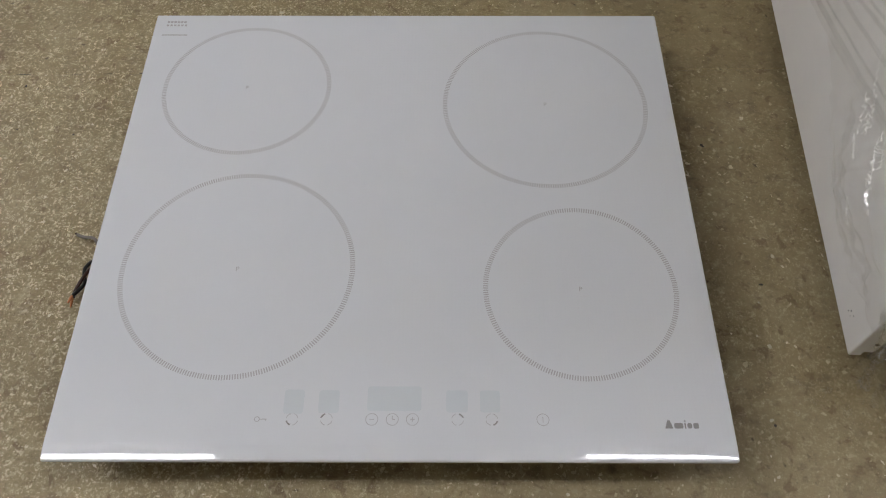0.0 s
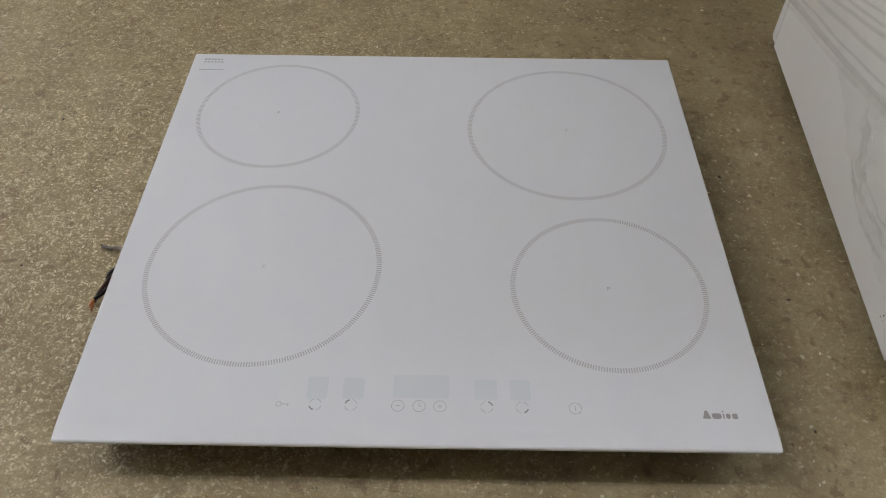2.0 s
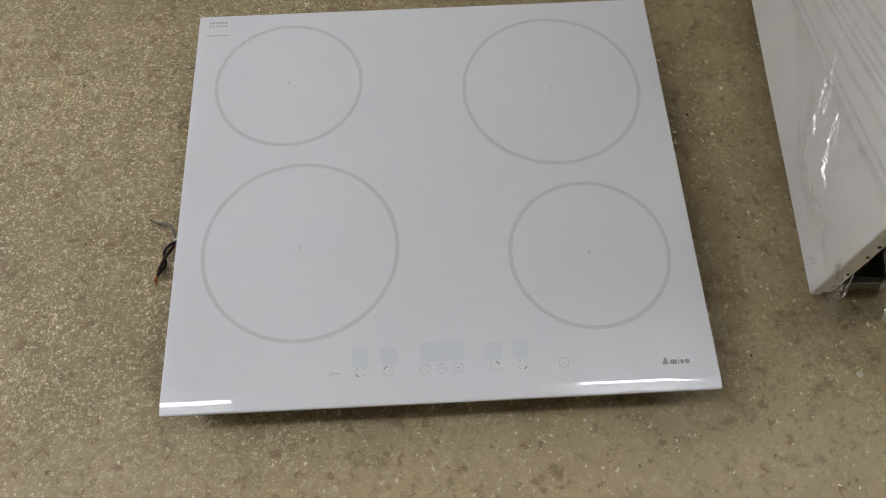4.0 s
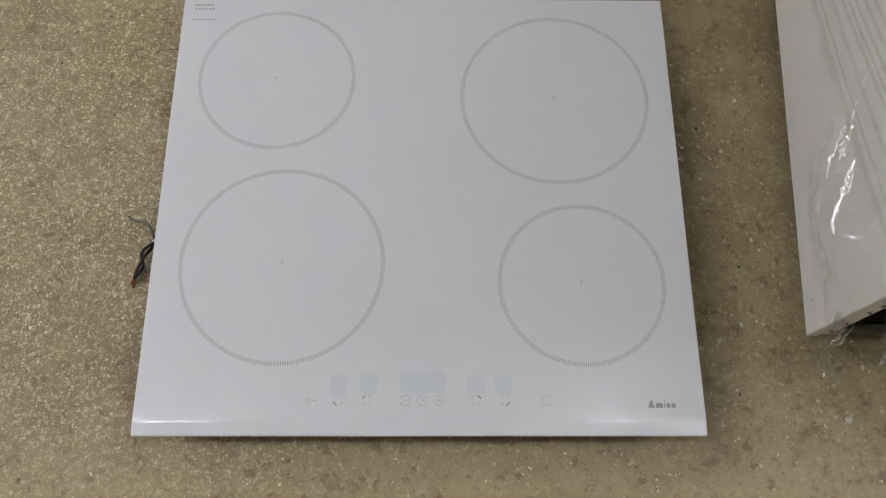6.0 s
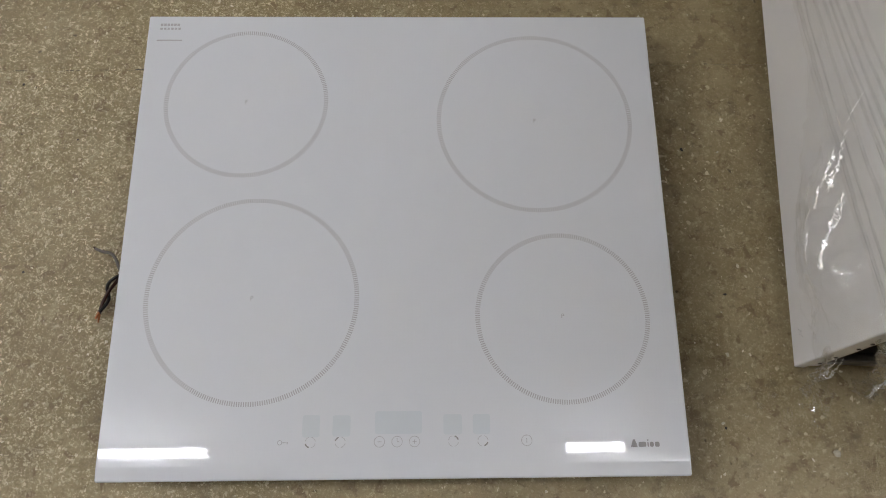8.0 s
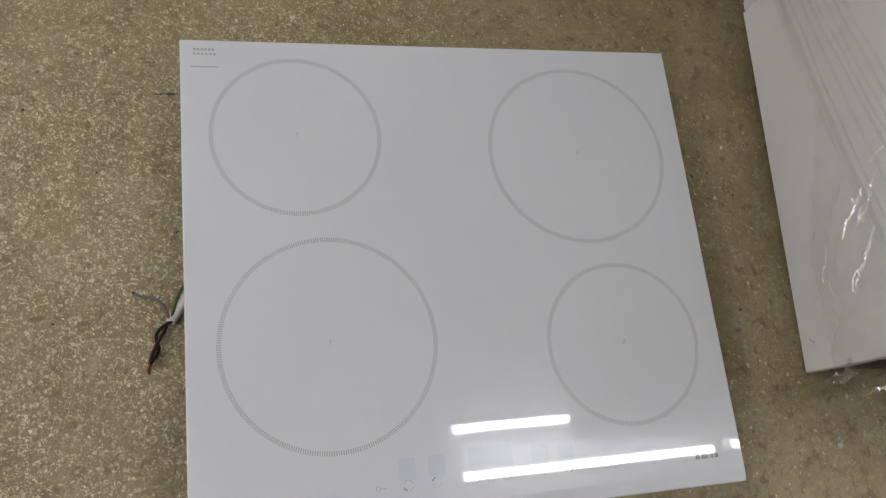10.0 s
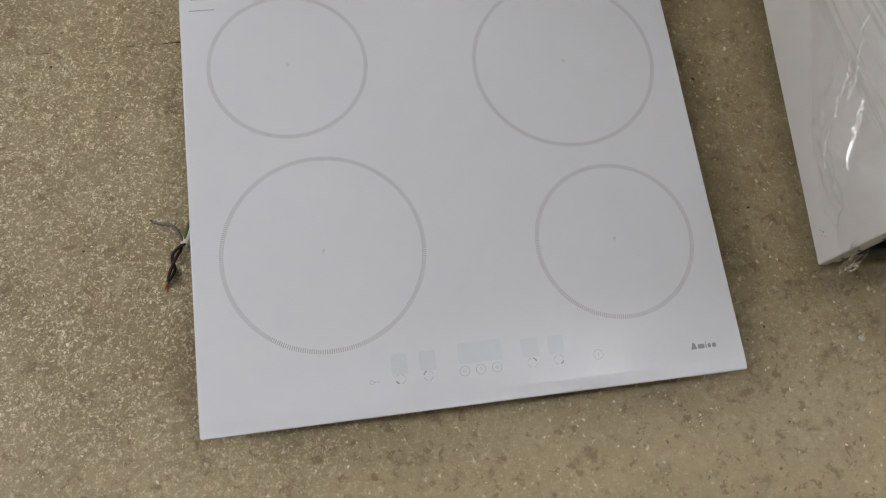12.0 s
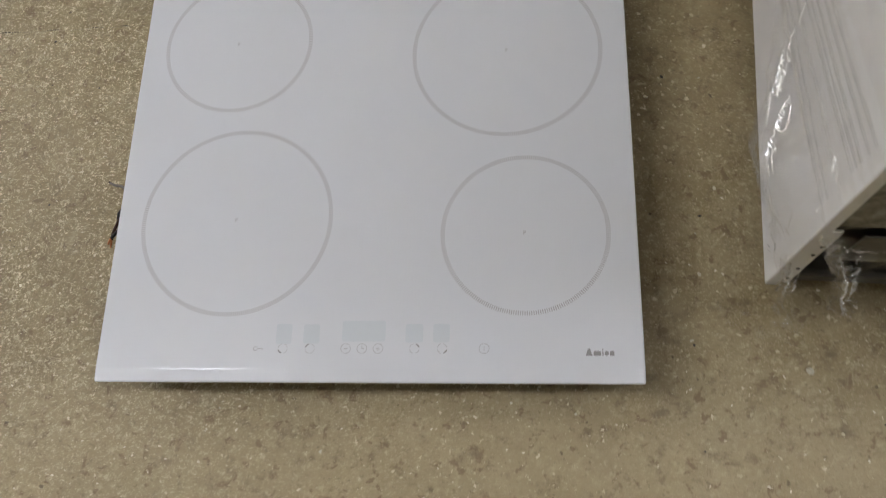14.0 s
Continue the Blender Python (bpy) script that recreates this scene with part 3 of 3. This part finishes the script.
def build_appliance():
    unit = empty("white_appliance", APPLIANCE)
    # side sheets with a folded rear flange
    for x0, s in ((0.0, 1), (AW, -1)):
        bm = bmesh.new()
        lo, hi = sorted((x0, x0 + s * 0.012))
        add_box(bm, (lo, 0.0, AB), (hi, AD, AH - 0.0225), 0.0018, 3)
        side = part("side_panel", bm, ENAMEL, unit, "smooth white painted sheet metal side")
        lo, hi = sorted((x0 + s * 0.0115, x0 + s * 0.022))
        part("rear_flange", box((lo, 0.0012, AB + 0.006), (hi, 0.004, 0.185), 0.0008), ENAMEL, side)
        for z in (0.045, 0.078, 0.122, 0.146):
            bm = bmesh.new()
            bmesh.ops.create_cone(bm, cap_ends=True, segments=10, radius1=0.0019, radius2=0.0019, depth=0.0008, matrix=pose(x0 + s * 0.0165, 0.0008, z, 90))
            part("screw_hole", bm, RUBBER, side)
    part("top_panel", box((-0.001, -0.042, AH - 0.022), (AW + 0.001, AD + 0.024, AH), 0.004, 3), ENAMEL, unit, "white worktop overhanging the rear")
    part("rear_sheet", box((0.0125, 0.006, 0.188), (AW - 0.0125, 0.009, AH - 0.0235)), DARK_SHEET, unit, "dull grey metal back sheet")
    bm = bmesh.new()
    add_box(bm, (0.044, 0.002, 0.107), (AW - 0.044, 0.0045, 0.172), 0.0008)
    add_box(bm, (0.044, 0.0047, 0.105), (AW - 0.044, 0.075, 0.1068), 0.0006)
    part("bent_sheet", bm, GALVANISED, unit, "bent grey sheet above the open base")
    part("recess_back", box((0.0125, 0.16, 0.022), (AW - 0.0125, 0.165, 0.185)), RUBBER, unit)
    part("recess_roof", box((0.0125, 0.010, 0.1855), (AW - 0.0125, 0.166, 0.1875)), RUBBER, unit)
    bm = bmesh.new()
    add_box(bm, (0.012, 0.020, 0.010), (AW - 0.012, AD - 0.01, 0.0195), 0.001)
    add_box(bm, (0.026, 0.003, 0.031), (AW - 0.026, 0.012, 0.050), 0.002)
    add_box(bm, (0.026, 0.012, 0.020), (AW - 0.026, 0.018, 0.034), 0.001)
    part("base_plate", bm, GALVANISED, unit, "grey metal base plate")
    for x in (0.05, AW - 0.05):
        for y in (0.06, AD - 0.06):
            bm = bmesh.new()
            bmesh.ops.create_cone(bm, cap_ends=True, segments=20, radius1=0.018, radius2=0.015, depth=0.0105, matrix=pose(x, y, 0.00525))
            part("foot", bm, RUBBER, unit, "short black plastic foot")
    part("door_gasket", box((0.003, AD + 0.0002, AB + 0.008), (AW - 0.003, AD + 0.0012, AH - 0.026)), GASKET, unit, "narrow dark gasket")
    door = part("door", box((0.0, AD + 0.0014, AB + 0.004), (AW, AD + 0.0135, AH - 0.0235), 0.0012, 2), ENAMEL, unit, "white door at the far end, shut")
    part("door_seam", box((0.002, AD + 0.0136, AB + 0.006), (AW - 0.002, AD + 0.0143, AH - 0.0255)), GASKET, door, "thin dark seam")
    part("door_skin", box((0.0005, AD + 0.0144, AB + 0.0045), (AW - 0.0005, AD + 0.0190, AH - 0.024), 0.0018, 3), ENAMEL, door)
    # small chips of dirt on the paint
    bm = bmesh.new()
    for y, z, r in ((0.034, 0.045, 0.0009), (0.037, 0.040, 0.0007), (0.031, 0.041, 0.0005), (0.028, 0.047, 0.0006)):
        bmesh.ops.create_cone(bm, cap_ends=True, segments=7, radius1=r, radius2=r * 0.7, depth=0.0004, matrix=pose(-0.0001, y, z, 0, 90))
    part("dirt_specks", bm, GRIT, unit)
    return tagged(unit, "white sheet-metal kitchen appliance part-wrapped in clear film, standing on the floor", "appliance")


# long folds of the film: height at the door end and at the rear, size, width
FOLDS = ((0.083, 0.210, 0.0050, 0.0022), (0.092, 0.216, 0.0042, 0.0016), (0.113, 0.252, 0.0040, 0.0020), (0.128, 0.262, 0.0034, 0.0018), (0.146, 0.278, 0.0042, 0.0026), (0.163, 0.296, 0.0030, 0.0018), (0.190, 0.33, 0.0036, 0.0026), (0.235, 0.38, 0.0024, 0.0022), (0.30, 0.46, 0.0026, 0.003))


def fold_height(a, b, u):
    """Height of a fold at depth u: low at the door end, higher at the rear, slightly bowed."""
    k = 1 - u / 0.5
    return a + (b - a) * k - 0.006 * math.sin(math.pi * max(0, min(1, k)))


def build_film():
    """Clear film pulled round the appliance: flat above, gathered in long folds, loose at the rear corner."""
    film = empty("packing_film", APPLIANCE)
    noise.seed_set(3)
    us = [0.5235 - 0.0036 * k for k in range(190)]
    vs = [0.0036 * k for k in range(128)]

    def edge(u):
        """Lower edge of the sheet."""
        line = fold_height(0.080, 0.206, u)
        return line + 0.003 * noise.noise((u * 40, 1.3, 0))

    def place(u, v):
        e = edge(u)
        out = 0.0016
        for a, b, high, wide in FOLDS:
            d = abs(v - fold_height(a, b, u)) / wide
            out += high * (0.6 + 0.5 * noise.noise((u * 9, a * 70, 0))) * math.exp(-d)
        out += 0.0010 * abs(noise.noise((u * 12, v * 40, 7)))
        if u >= 0.0:
            return Vector((-out, u, v))
        bend = min(1.0, -u / 0.012)
        out += 0.010 * bend * abs(noise.noise((u * 30, v * 22, 4.0))) * max(0.0, min(1, (0.4 - v) / 0.2))
        return Vector((-out * (1 - bend) + (-u), -out * bend * 0.8 - 0.001, v))

    bm = bmesh.new()
    grid = {}
    for i, u in enumerate(us):
        if u < -0.16:
            continue
        for j, v in enumerate(vs):
            if v >= edge(u) - 0.002:
                grid[i, j] = bm.verts.new(place(u, max(v, edge(u))))
    for (i, j), v in grid.items():
        ring = [grid.get(k) for k in ((i, j), (i + 1, j), (i + 1, j + 1), (i, j + 1))]
        if all(ring):
            bm.faces.new(ring)
    part("wrapped_sheet", bm, FILM, film, "clear film drawn into long folds", True)

    # the loose flap: it bulges off the side, its pleats fanning out from where it is caught on the rear edge
    def ease(k):
        k = max(0.0, min(1.0, k))
        return k * k * (3 - 2 * k)

    def ridged(u, v, size, seed):
        return 1 - 2.6 * abs(noise.noise((u / size, v / size, seed)))

    reach, across, down = 0.31, 170, 76
    end = fold_height(0.083, 0.210, reach)
    bm = bmesh.new()
    rows = []
    for i in range(across + 1):
        u = -0.002 + reach * i / across
        high = fold_height(0.083, 0.210, u) + 0.005
        low = 0.076 + (end - 0.076) * max(0.0, u - 0.13) / (reach - 0.13) + 0.004 * noise.noise((u * 45, 2.2, 0))
        row = []
        for j in range(down + 1):
            w = j / down
            v = high + (low - high) * w
            r, turn = math.hypot(u, v - 0.088), math.atan2(v - 0.088, u)
            free = ease(u / 0.035) * ease(w / 0.28) * ease((reach - u) / 0.08)
            out = 0.034 * free * math.exp(-((u - 0.100) / 0.070) ** 2) * (1 - 0.85 * ease((0.158 - v) / 0.09))
            crush = ease(w / 0.12) * ease(u / 0.02) * (0.35 + 0.65 * ease((reach - u) / 0.15))
            out += crush * 0.0030 * min(1.0, r / 0.07) * math.sin(turn * 21 + 5 * noise.noise((turn * 2, r * 9, 1)))
            out += crush * (0.0042 * ridged(u, v, 0.034, 3) + 0.0024 * ridged(u, v, 0.016, 5))
            row.append(bm.verts.new((-max(0.0022, 0.0035 + out), u, v)))
        rows.append(row)
    for a, b in zip(rows, rows[1:]):
        for j in range(down):
            bm.faces.new((a[j], a[j + 1], b[j + 1], b[j]))
    part("loose_flap", bm, CRUMPLED, film, "crumpled loose flap of clear film", True)

    # broad flat pleats, where the film lies several times over itself
    for low, high, wave in (((0.090, 0.214), (0.0995, 0.2195), 1.0), ((0.105, 0.230), (0.1075, 0.2325), 6.0), ((0.1175, 0.253), (0.1225, 0.259), 2.0), ((0.136, 0.291), (0.1385, 0.294), 7.0), ((0.157, 0.314), (0.1605, 0.318), 8.0), ((0.126, 0.281), (0.130, 0.286), 3.0), ((0.146, 0.300), (0.149, 0.304), 4.0), ((0.168, 0.326), (0.1715, 0.330), 5.0)):
        bm = bmesh.new()
        rows = []
        for k in range(60):
            u = 0.522 - 0.0086 * k
            w = 0.0012 * noise.noise((u * 14, wave, 0))
            a, b = fold_height(*low, u) + w, fold_height(*high, u) + 1.4 * w
            rows.append([bm.verts.new((-0.0042 - 0.0018 * math.sin(math.pi * j / 4) - 0.0008 * noise.noise((u * 30, j, wave)), u, a + (b - a) * j / 4)) for j in range(5)])
        for a, b in zip(rows, rows[1:]):
            for j in range(4):
                bm.faces.new((a[j], b[j], b[j + 1], a[j + 1]))
        part("pleat", bm, PLEATED, film, "greyish pleat of doubled film", True)

    def crease(pts, seed, size, wild=0.06):
        """A sharp crease: loose, slightly domed facets, aimed up and outwards to glint."""
        rnd = random.Random(seed)
        bm = bmesh.new()
        line = smooth_line([Vector((-o, u, v)) for o, u, v in pts], 12)
        n = len(line) - 1
        for k in range(n):
            p, q = line[k], line[k + 1]
            up = Vector((-0.54 + rnd.gauss(0, wild), -0.22 + rnd.gauss(0, 1.3 * wild), 0.82)).normalized()
            ahead = q - p
            ahead = (ahead - up * ahead.dot(up)).normalized()
            side = up.cross(ahead)
            long = (q - p).length * rnd.uniform(0.4, 1.0)
            wide = size * (0.25 + 0.75 * math.sin(math.pi * (k + 0.5) / n)) * rnd.uniform(0.12, 0.7)
            mid = (p + q) / 2 + side * size * rnd.uniform(-0.7, 0.7)
            bulge = rnd.uniform(0.08, 0.24)
            grid = [[bm.verts.new(mid + ahead * long * i * rnd.uniform(0.7, 1.1) + side * wide * j * rnd.uniform(0.6, 1.2) - up * bulge * (i * i * long + j * j * wide) / 2) for j in (-1, 0, 1)] for i in (-1, 0, 1)]
            for i in (0, 1):
                for j in (0, 1):
                    bm.faces.new((grid[i][j], grid[i + 1][j], grid[i + 1][j + 1], grid[i][j + 1]))
        return bm

    for pts, seed, size in (
        (((0.015, 0.190, 0.205), (0.018, 0.170, 0.193), (0.021, 0.150, 0.184), (0.023, 0.139, 0.179)), 1, 0.0022),
        (((0.021, 0.156, 0.182), (0.023, 0.146, 0.178), (0.025, 0.138, 0.172)), 2, 0.0024),
        (((0.017, 0.132, 0.186), (0.023, 0.116, 0.183), (0.028, 0.102, 0.182)), 3, 0.0026),
        (((0.017, 0.132, 0.186), (0.013, 0.118, 0.172), (0.017, 0.104, 0.164)), 4, 0.0020),
        (((0.028, 0.104, 0.182), (0.025, 0.106, 0.172), (0.017, 0.106, 0.164)), 5, 0.0026),
        (((0.028, 0.102, 0.183), (0.032, 0.092, 0.178), (0.034, 0.080, 0.170), (0.033, 0.066, 0.160)), 6, 0.0022),
        (((0.023, 0.098, 0.165), (0.025, 0.086, 0.156), (0.023, 0.070, 0.145)), 7, 0.0019),
        (((0.013, 0.122, 0.108), (0.013, 0.108, 0.098), (0.010, 0.094, 0.090)), 8, 0.0018),
        (((0.006, 0.205, 0.186), (0.005, 0.212, 0.200), (0.005, 0.220, 0.222)), 9, 0.0012),
        (((0.006, 0.030, 0.243), (0.006, 0.040, 0.252), (0.005, 0.038, 0.244), (0.006, 0.030, 0.239)), 10, 0.0014),
        (((0.004, 0.012, 0.196), (0.005, 0.014, 0.202), (0.005, 0.015, 0.208)), 11, 0.0007),
        (((0.019, 0.178, 0.186), (0.022, 0.162, 0.178), (0.024, 0.150, 0.168)), 14, 0.0030),
        (((0.025, 0.150, 0.166), (0.027, 0.140, 0.158), (0.025, 0.128, 0.150)), 15, 0.0022),
        (((-0.004, -0.006, 0.104), (-0.006, -0.014, 0.080), (-0.010, -0.014, 0.056), (-0.013, -0.016, 0.036)), 16, 0.0022),
        (((-0.012, -0.004, 0.100), (-0.014, -0.014, 0.074), (-0.018, -0.016, 0.042)), 17, 0.0022),
        (((-0.026, -0.012, 0.160), (-0.046, -0.022, 0.115), (-0.062, -0.026, 0.060), (-0.082, -0.026, 0.012)), 18, 0.0020),
        (((-0.040, -0.010, 0.165), (-0.056, -0.020, 0.110), (-0.070, -0.024, 0.050)), 19, 0.0020),
        (((-0.006, -0.010, 0.185), (-0.040, -0.014, 0.180), (-0.090, -0.012, 0.178)), 20, 0.0016),
    ):
        part("crease", crease(pts, seed, size, 0.075 if seed < 16 else 0.25), CREASED, film, "sharp crease in the film, its loose facets aimed to glint", True)

    # a veil of film hanging over the open rear, gathered towards the twist
    bm = bmesh.new()
    rows = []
    for i in range(61):
        x = 0.002 + 0.0042 * i
        drop = 0.040 + 0.085 * math.exp(-((x - 0.055) / 0.030) ** 2) + 0.012 * noise.noise((x * 40, 3.1, 0))
        row = []
        for j in range(31):
            w = j / 30
            pull = 1 - 0.55 * w * math.exp(-((x - 0.055) / 0.05) ** 2)
            out = 0.006 + 0.010 * abs(noise.noise((x * 45, w * 1.4, 6))) + 0.007 * abs(noise.noise((x * 120, w * 5, 2)))
            row.append(bm.verts.new((0.055 + (x - 0.055) * pull, -out, 0.197 - drop * w + 0.004 * noise.noise((x * 60, w * 6, 9)))))
        rows.append(row)
    for a, b in zip(rows, rows[1:]):
        for j in range(30):
            bm.faces.new((a[j], b[j], b[j + 1], a[j + 1]))
    part("rear_veil", bm, CRUMPLED, film, "crumpled clear film across the back", True)

    def rope(pts, wide, seed):
        """A crumpled, torn rope of film along a line."""
        rnd = random.Random(seed)
        line = smooth_line(pts, 7)
        bm = bmesh.new()
        rings = []
        for k, p in enumerate(line):
            r = wide * (0.55 + 0.75 * abs(noise.noise((k * 0.35, seed, 0)))) * (1.0 if k < len(line) - 4 else 1.3)
            rings.append([bm.verts.new((p.x + r * math.cos(a) * rnd.uniform(0.35, 1.25), p.y + 0.75 * r * math.sin(a) * rnd.uniform(0.35, 1.25), max(0.0008, p.z + rnd.uniform(-0.004, 0.004)))) for a in (2 * math.pi * j / 11 for j in range(11))])
        for a, b in zip(rings, rings[1:]):
            for j in range(10):
                bm.faces.new((a[j], a[j + 1], b[j + 1]))
                bm.faces.new((a[j], b[j + 1], b[j]))
        return bm

    # film drawn tight over the back sheet
    bm = bmesh.new()
    rows = [[bm.verts.new((x, 0.0045 - 0.006 * abs(noise.noise((x * 38, z * 30, 1))) - 0.003 * abs(noise.noise((x * 90, z * 80, 5))), z)) for z in (0.196 + 0.004 * j for j in range(60))] for x in (0.014 + 0.005 * i for i in range(70))]
    for a, b in zip(rows, rows[1:]):
        for j in range(59):
            bm.faces.new((a[j], b[j], b[j + 1], a[j + 1]))
    part("rear_wrap", bm, CRUMPLED, film, "crumpled clear film over the back sheet", True)

    part("corner_twist", rope([(-0.002, 0.004, 0.102), (0.002, -0.007, 0.088), (0.010, -0.012, 0.060), (0.014, -0.016, 0.030), (0.018, -0.024, 0.004)], 0.009, 3), TWISTED, film, "crumpled film caught on the rear edge")
    part("hanging_twist", rope([(0.012, -0.002, 0.175), (0.026, -0.010, 0.150), (0.044, -0.013, 0.115), (0.060, -0.015, 0.065), (0.082, -0.018, 0.006)], 0.013, 5), TWISTED, film, "crumpled twist of film reaching the floor")
    return tagged(film, "crumpled clear plastic film wrapped round the white appliance", "plastic film")


build_appliance()
build_film()


# ---- small things on the floor ----
def film_scrap(x, y, size, seed):
    bm = bmesh.new()
    n = 5
    grid = [[bm.verts.new((size * (i / n - 0.5) * (1 + 0.5 * noise.noise((j, i, seed))), size * 0.6 * (j / n - 0.5) * (1 + 0.6 * noise.noise((i, j, seed + 3))), 0.001 + 0.35 * size * abs(noise.noise((i * 0.5, j * 0.5, seed + 7))))) for i in range(n + 1)] for j in range(n + 1)]
    for a, b in zip(grid, grid[1:]):
        for i in range(n):
            bm.faces.new((a[i], a[i + 1], b[i + 1], b[i]))
    ob = part("film_scrap", bm, CRUMPLED, None)
    ob.matrix_world = pose(x, y, 0.0, 0, 0, seed * 67)
    return tagged(ob, "torn scrap of clear plastic film on the floor", "plastic scrap", "film scraps")


for k, (x, y, s) in enumerate(((0.402, -0.176, 0.020), (0.388, -0.186, 0.016), (0.417, -0.196, 0.022), (0.432, -0.186, 0.012), (0.377, -0.168, 0.012), (0.455, -0.182, 0.05), (0.371, -0.197, 0.010), (0.443, -0.205, 0.014))):
    film_scrap(x, y, 0.62 * s, 1.7 * k + 0.4)


def scatter(name, label, category, material, seed, count, small, large, spots):
    """Many flat angular flecks lying in the floor, joined as one."""
    rnd = random.Random(seed)
    bm = bmesh.new()
    places = [(x, y, r) for x, y, r in spots]
    while len(places) < count + len(spots):
        places.append((rnd.uniform(-0.9, 1.1), rnd.uniform(-0.75, 0.9), small + (large - small) * rnd.random() ** 3))
    for x, y, r in places:
        n, spin, long = rnd.randint(5, 8), rnd.uniform(0, 6.28), rnd.uniform(0.45, 0.95)
        ring = []
        for k in range(n):
            a = 2 * math.pi * k / n
            q = r * rnd.uniform(0.65, 1.15)
            px, py = q * math.cos(a), q * long * math.sin(a)
            ring.append((x + px * math.cos(spin) - py * math.sin(spin), y + px * math.sin(spin) + py * math.cos(spin)))
        low = [bm.verts.new((px, py, 0.0001)) for px, py in ring]
        high = [bm.verts.new((x + 0.75 * (px - x), y + 0.75 * (py - y), 0.0004 + 0.12 * r * rnd.random())) for px, py in ring]
        bm.faces.new(high)
        for k in range(n):
            bm.faces.new((low[k], low[(k + 1) % n], high[(k + 1) % n], high[k]))
    return tagged(part(name, bm, material), label, category, kind="stuff")


scatter("stone_flecks", "pale stone flecks set in the concrete floor", "flecks", CHIP, 11, 240, 0.0008, 0.0036, [(0.384, -0.029, 0.003), (0.463, -0.236, 0.005), (-0.438, 0.283, 0.0025), (0.346, -0.204, 0.003), (0.300, 0.30, 0.003), (0.36, -0.13, 0.003)])
scatter("dark_grit", "dark specks of grit on the concrete floor", "grit", GRIT, 12, 240, 0.0005, 0.0020, [(0.335, 0.116, 0.0035), (0.365, -0.062, 0.0025), (0.351, -0.319, 0.002), (-0.453, 0.204, 0.002)])


def shards(seed, count):
    """Countless thin slivers of bared stone, thick in patches, thin on the smoother lane and slab."""
    rnd = random.Random(seed)
    verts, faces = [], []
    made = 0
    while made < count:
        x, y = rnd.uniform(-0.78, 0.62), rnd.uniform(-0.42, 0.80)
        if abs(x) < 0.26 and abs(y) < 0.23:
            continue
        thick = 0.5 + 0.9 * noise.noise((x * 5, y * 5, 2.0)) + 0.8 * noise.noise((x * 17, y * 17, 9.0)) + 0.9 * noise.noise((x * 70, y * 70, 4.0))
        if x > 0.27:
            thick *= 0.22
        if y > 0.235:
            thick *= 0.5
        if y < -0.26:
            thick *= 0.4
        if rnd.random() > thick:
            continue
        made += 1
        long = 0.0006 + (0.0026 if x < 0.27 else 0.0032) * rnd.random() ** 2.6
        wide = long * rnd.uniform(0.3, 0.85)
        spin, n = rnd.uniform(0, 6.283), rnd.randint(5, 8)
        tx, ty = rnd.uniform(-0.22, 0.22), rnd.uniform(-0.22, 0.22)
        first = len(verts)
        for k in range(n):
            a = 2 * math.pi * k / n + rnd.uniform(-0.4, 0.4)
            q = rnd.uniform(0.35, 1.15)
            px, py = q * long * math.cos(a), q * wide * math.sin(a)
            dx, dy = px * math.cos(spin) - py * math.sin(spin), px * math.sin(spin) + py * math.cos(spin)
            verts.append((x + dx, y + dy, 0.0007 + tx * dx + ty * dy))
        faces.append(tuple(range(first, first + n)))
    mesh = bpy.data.meshes.new("stone_shards")
    mesh.from_pydata(verts, [], faces)
    mesh.materials.append(SHARD)
    return tagged(new("stone_shards", mesh), "thin slivers of pale stone bared in the concrete floor", "shards", kind="stuff")


shards(31, 30000)
